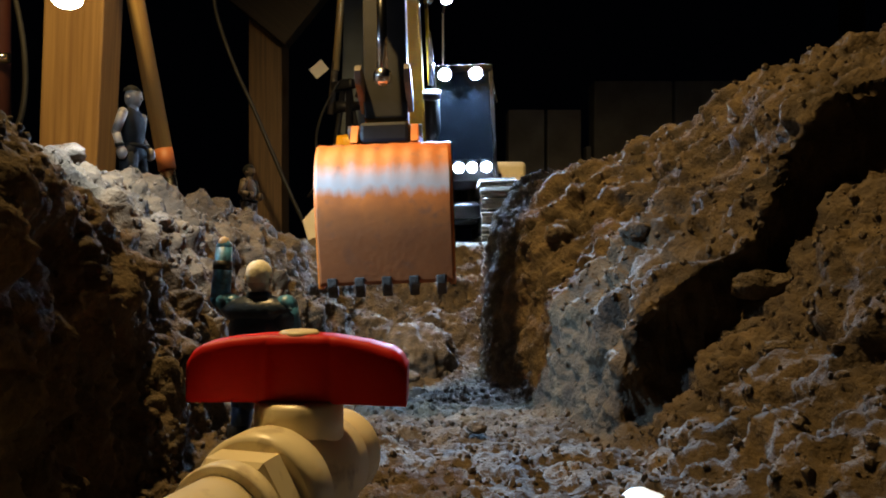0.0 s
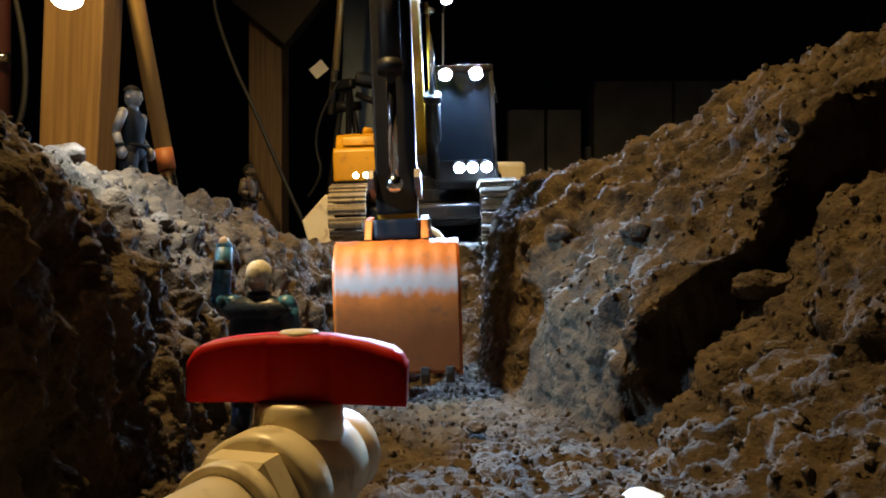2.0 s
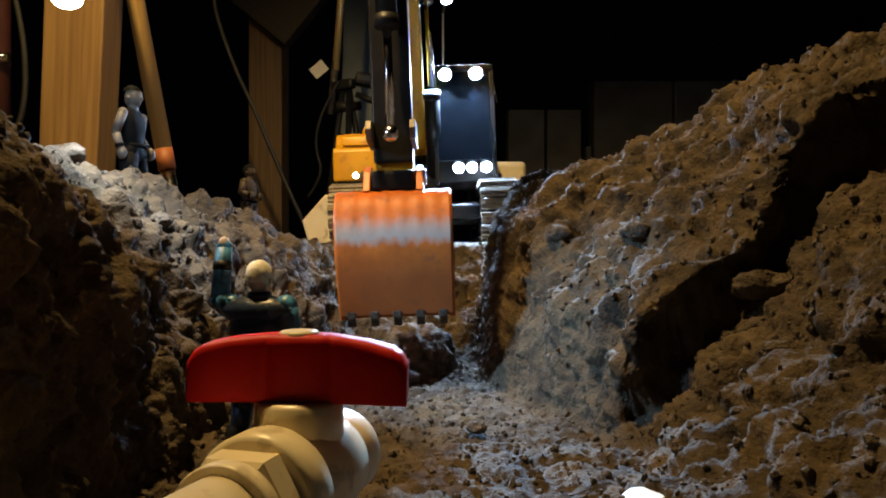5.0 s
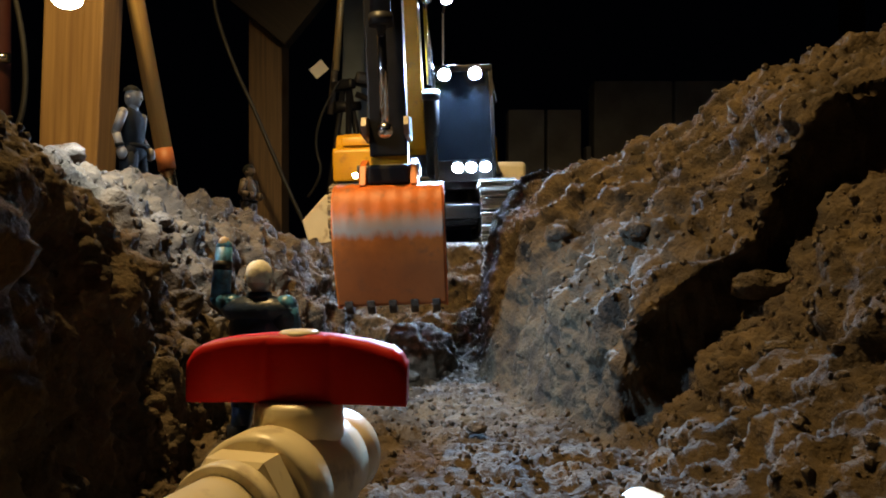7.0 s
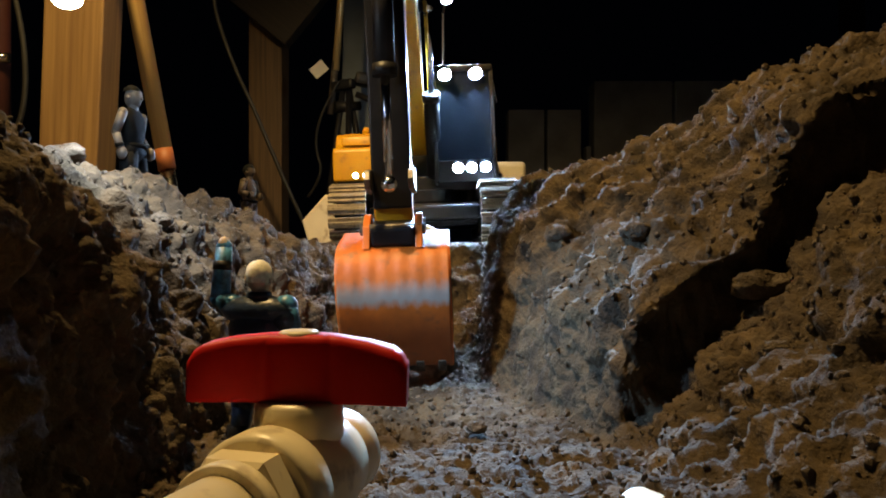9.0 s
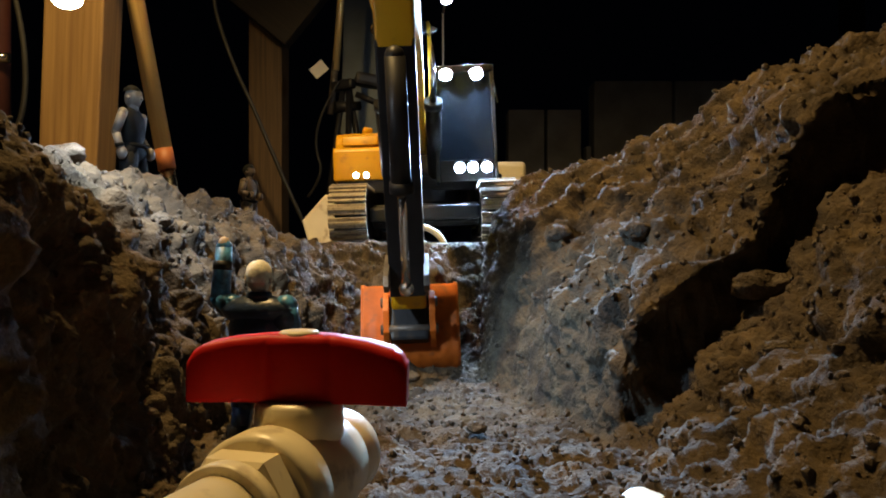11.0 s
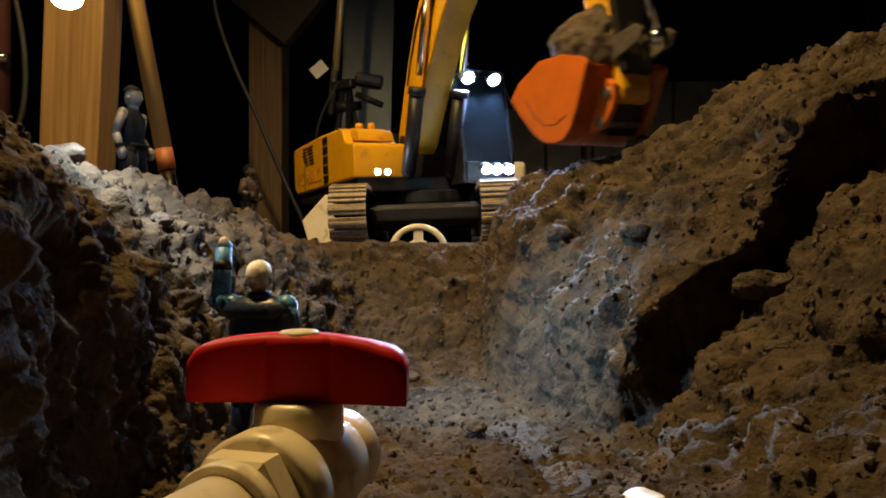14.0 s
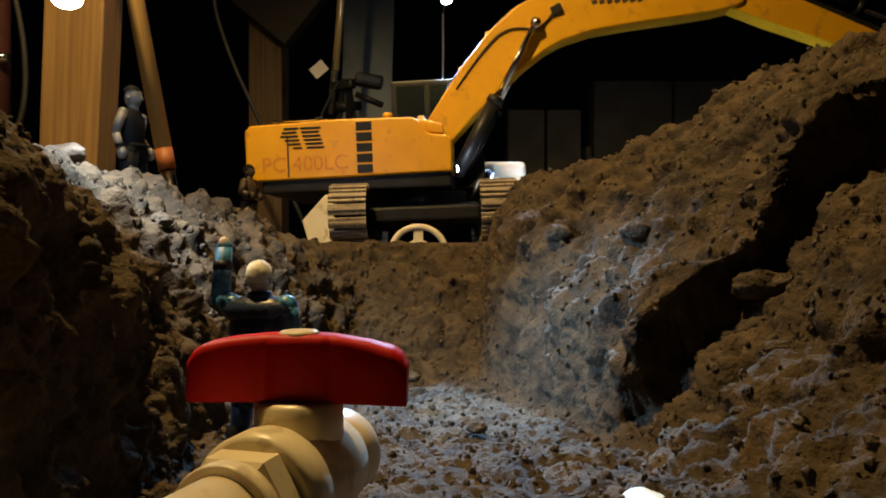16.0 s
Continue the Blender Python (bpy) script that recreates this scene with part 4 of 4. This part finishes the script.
tub.matrix_world = pose(0.109, 1.40, 0.111)
tagged(tub, "cream plastic tub with rounded edges", "tub")
# slotted wheel disc half buried under the machine
disc = thing("slotted_disc", pose(-0.0305, 0.952, 0.098, 90, 0, 0), "cream plastic disc with oval slots half buried in soil", "disc")
bm = bmesh.new()
seg = 48
rings = []
for r, z in ((0.0370, -0.004), (0.0385, -0.002), (0.0385, 0.002), (0.0370, 0.004), (0.031, 0.004), (0.031, -0.004)):
    rings.append([bm.verts.new((r * math.cos(2 * math.pi * i / seg), r * math.sin(2 * math.pi * i / seg), z)) for i in range(seg)])
for a, b in zip(rings, rings[1:] + rings[:1]):
    for i in range(seg):
        bm.faces.new((a[i], a[(i + 1) % seg], b[(i + 1) % seg], b[i]))
part("rim", bm, CREAM, disc, "", True)
for k in range(5):
    part("spoke", add_box(bmesh.new(), 0.012, 0.033, -0.006, 0.006, -0.0025, 0.0025, 0.002, pose(0, 0, 0, 0, 0, 18 + 72 * k)), CREAM, disc)
part("hub", lathe(bmesh.new(), [(0.017, -0.003), (0.019, -0.002), (0.019, 0.002), (0.017, 0.003)], 28), CREAM, disc, "", True)

# far block wall
wall = thing("wall_far", pose(0.55, 3.0, 0.10), "dim grey concrete block wall in the dark", "wall", kind="structure")
for k, (x, w, z0, z1) in enumerate(((-0.30, 0.14, 0.02, 0.54), (-0.15, 0.13, 0.02, 0.54), (0.0, 0.02, 0.02, 0.40), (0.03, 0.30, 0.02, 0.65), (0.34, 0.30, 0.02, 0.65), (0.65, 0.5, 0.02, 0.63))):
    box("block", wall, BLOCKS, x, x + w, -0.06, 0.06, z0 - 0.1, z1, 0.006)
board("timber_post", 0, 0.06, 2.6, 0.06, 1.6, "dim upright timber post behind the spoil heap", DARKWOOD, pose(1.385, 2.6, 0.05))
rack = thing("rusty_pole", pose(-0.61, 1.06, 0.08), "dark red oxide metal pole with a clamp", "pole")
tube("pole", rack, RUST, (0, 0, 0), (0, 0, 1.0), 0.012)
tube("clamp", rack, CHROME, (-0.015, -0.016, 0.285), (0.02, -0.016, 0.285), 0.007)
wire("hose_loop", [(0.012, 0, 0.40), (0.03, 0, 0.33), (0.035, 0, 0.24), (0.02, 0, 0.18), (0.0, 0, 0.17)], 0.004, RUBBER, rack)


# ---- movement: pin place (forward, height), tooth direction, swing ----
DIG = [(0.0, .531, .188, -80), (0.5, .511, .173, -80), (1.0, .516, .152, -80), (1.5, .500, .134, -81), (2.0, .487, .120, -84), (2.5, .446, .119, -92),
       (3.0, .395, .134, -104), (3.2, .393, .136, -105), (3.4, .390, .143, -106), (3.6, .403, .159, -100), (3.8, .408, .170, -95), (4.0, .439, .169, -95),
       (4.2, .461, .165, -93), (5.2, .448, .168, -91), (6.3, .402, .173, -88), (6.5, .408, .176, -92), (6.7, .426, .180, -95), (7.0, .426, .177, -95)]
DIG += [(7.5, .440, .162, -97), (8.0, .450, .155, -98), (8.4, .443, .141, -100), (8.8, .445, .130, -104), (9.2, .453, .126, -106), (10.2, .415, .080, -135),
        (11.3, .371, .050, -165), (11.5, .360, .050, -168), (11.7, .353, .051, -170), (11.9, .355, .058, -170), (12.1, .363, .079, -170), (12.3, .385, .103, -170)]
DIG += [(12.5, .402, .120, -170), (12.7, .405, .141, -170), (12.9, .405, .162, -171), (13.1, .402, .176, -172), (13.4, .420, .203, -180), (13.6, .450, .222, -190),
        (13.8, .462, .238, -198), (14.0, .470, .250, -208), (14.5, .488, .288, -220), (14.75, .524, .302, -218), (15.0, .562, .316, -213), (15.25, .602, .326, -203),
        (15.5, .648, .336, -180), (16.0, .724, .356, -130)]
SWING = [(0, 0), (0.5, -1.4), (1, 0), (1.5, 0), (2, .4), (2.5, 1.1), (3, .6), (3.6, -.1), (4, -.3), (6.3, .5), (7, -.7), (8, -.3), (9.2, -.3), (11.3, .8), (12.5, 0),
         (13.2, 0), (13.4, 4), (13.6, 11), (13.8, 19), (14, 27.5), (14.5, 45), (15, 59), (15.5, 72.5), (16, 86.5)]


def glide(rows, t):
    """Monotone cubic through the rows."""
    xs = [r[0] for r in rows]
    i = max(0, min(len(xs) - 2, int(np.searchsorted(xs, t, side="right")) - 1))
    out = []
    for c in range(1, len(rows[0])):
        ys = [r[c] for r in rows]
        d = [(ys[k + 1] - ys[k]) / (xs[k + 1] - xs[k]) for k in range(len(xs) - 1)]

        def tan(k):
            if k == 0 or k == len(xs) - 1:
                return d[min(k, len(d) - 1)] * 0.5
            return 0.0 if d[k - 1] * d[k] <= 0 else 2 * d[k - 1] * d[k] / (d[k - 1] + d[k])
        h = xs[i + 1] - xs[i]
        u = (t - xs[i]) / h
        out.append((2 * u ** 3 - 3 * u ** 2 + 1) * ys[i] + (u ** 3 - 2 * u ** 2 + u) * h * tan(i)
                   + (3 * u ** 2 - 2 * u ** 3) * ys[i + 1] + (u ** 3 - u ** 2) * h * tan(i + 1))
    return out


def arm_pose(t):
    """Poses of every moving part of the machine at t, in the machine's space."""
    u, z, beta = glide(DIG, t)
    swing, = glide(SWING, t)
    z -= BASE.z + u * math.sin(radians(swing)) * math.tan(radians(2.2))
    dx, dz = u - FOOT_U, z - FOOT_Z
    r = min(math.hypot(dx, dz), BOOM_L + STICK_L - 1e-4)
    a = math.atan2(dz, dx) + math.acos((BOOM_L ** 2 + r * r - STICK_L ** 2) / (2 * BOOM_L * r))
    tu, tz = FOOT_U + BOOM_L * math.cos(a), FOOT_Z + BOOM_L * math.sin(a)
    s = math.atan2(z - tz, u - tu)
    turn = pose(0, 0, 0, 0, 0, swing)

    def planar(pu, pz, ang, x=ARM_X):
        return turn @ pose(x, -pu, pz, -math.degrees(ang), 0, 0)
    b = radians(beta + 90)
    res = {"house": turn, "boom": planar(FOOT_U, FOOT_Z, a), "stick": planar(tu, tz, s), "bucket": planar(u, z, b)}

    def rot(p, ang, o):
        return (o[0] + p[0] * math.cos(ang) - p[1] * math.sin(ang), o[1] + p[0] * math.sin(ang) + p[1] * math.cos(ang))

    def aim(p, q, x):
        """Tube from p toward q, and rod from q toward p."""
        ang = math.atan2(q[1] - p[1], q[0] - p[0])
        return (turn @ pose(x, -p[0], p[1], 90 - math.degrees(ang), 0, 0), turn @ pose(x, -q[0], q[1], 270 - math.degrees(ang), 0, 0))
    knee = rot((0.20, 0.083), a, (FOOT_U, FOOT_Z))
    for k in (-1, 1):
        res[("boom", k)] = aim((0.052, 0.100), knee, ARM_X + k * 0.033)
    res[("stick", 0)] = aim(rot((0.235, 0.132), a, (FOOT_U, FOOT_Z)), rot((-0.052, 0.018), s, (tu, tz)), ARM_X)
    res[("bucket", 0)] = aim(rot((0.06, 0.048), s, (tu, tz)), rot((0.267, 0.048), s, (tu, tz)), ARM_X)
    return res


def motions():
    times = [k / 10 for k in range(161)]
    poses = [(t, arm_pose(t)) for t in times]
    for ob, key in ((house, "house"), (boom, "boom"), (stick, "stick"), (bucket, "bucket")):
        walk(ob, [(t, p[key]) for t, p in poses])
    for key, (t_ob, r_ob) in cyl.items():
        walk(t_ob, [(t, p[key][0]) for t, p in poses])
        walk(r_ob, [(t, p[key][1]) for t, p in poses])
    # the heap lies at the foot of the slope until the bucket takes it
    root = pose(*BASE, 0, -2.2, 0)
    inside = pose(0, 0.027, -0.056, -20, 0, 0)
    rest = pose(-0.026, 0.775, -0.012, 70, 0, 0)
    rows = [(0.0, rest), (10.3, rest)]
    rows += [(t, root @ p["bucket"] @ inside) for t, p in poses if t >= 11.1]
    walk(load, rows)


motions()
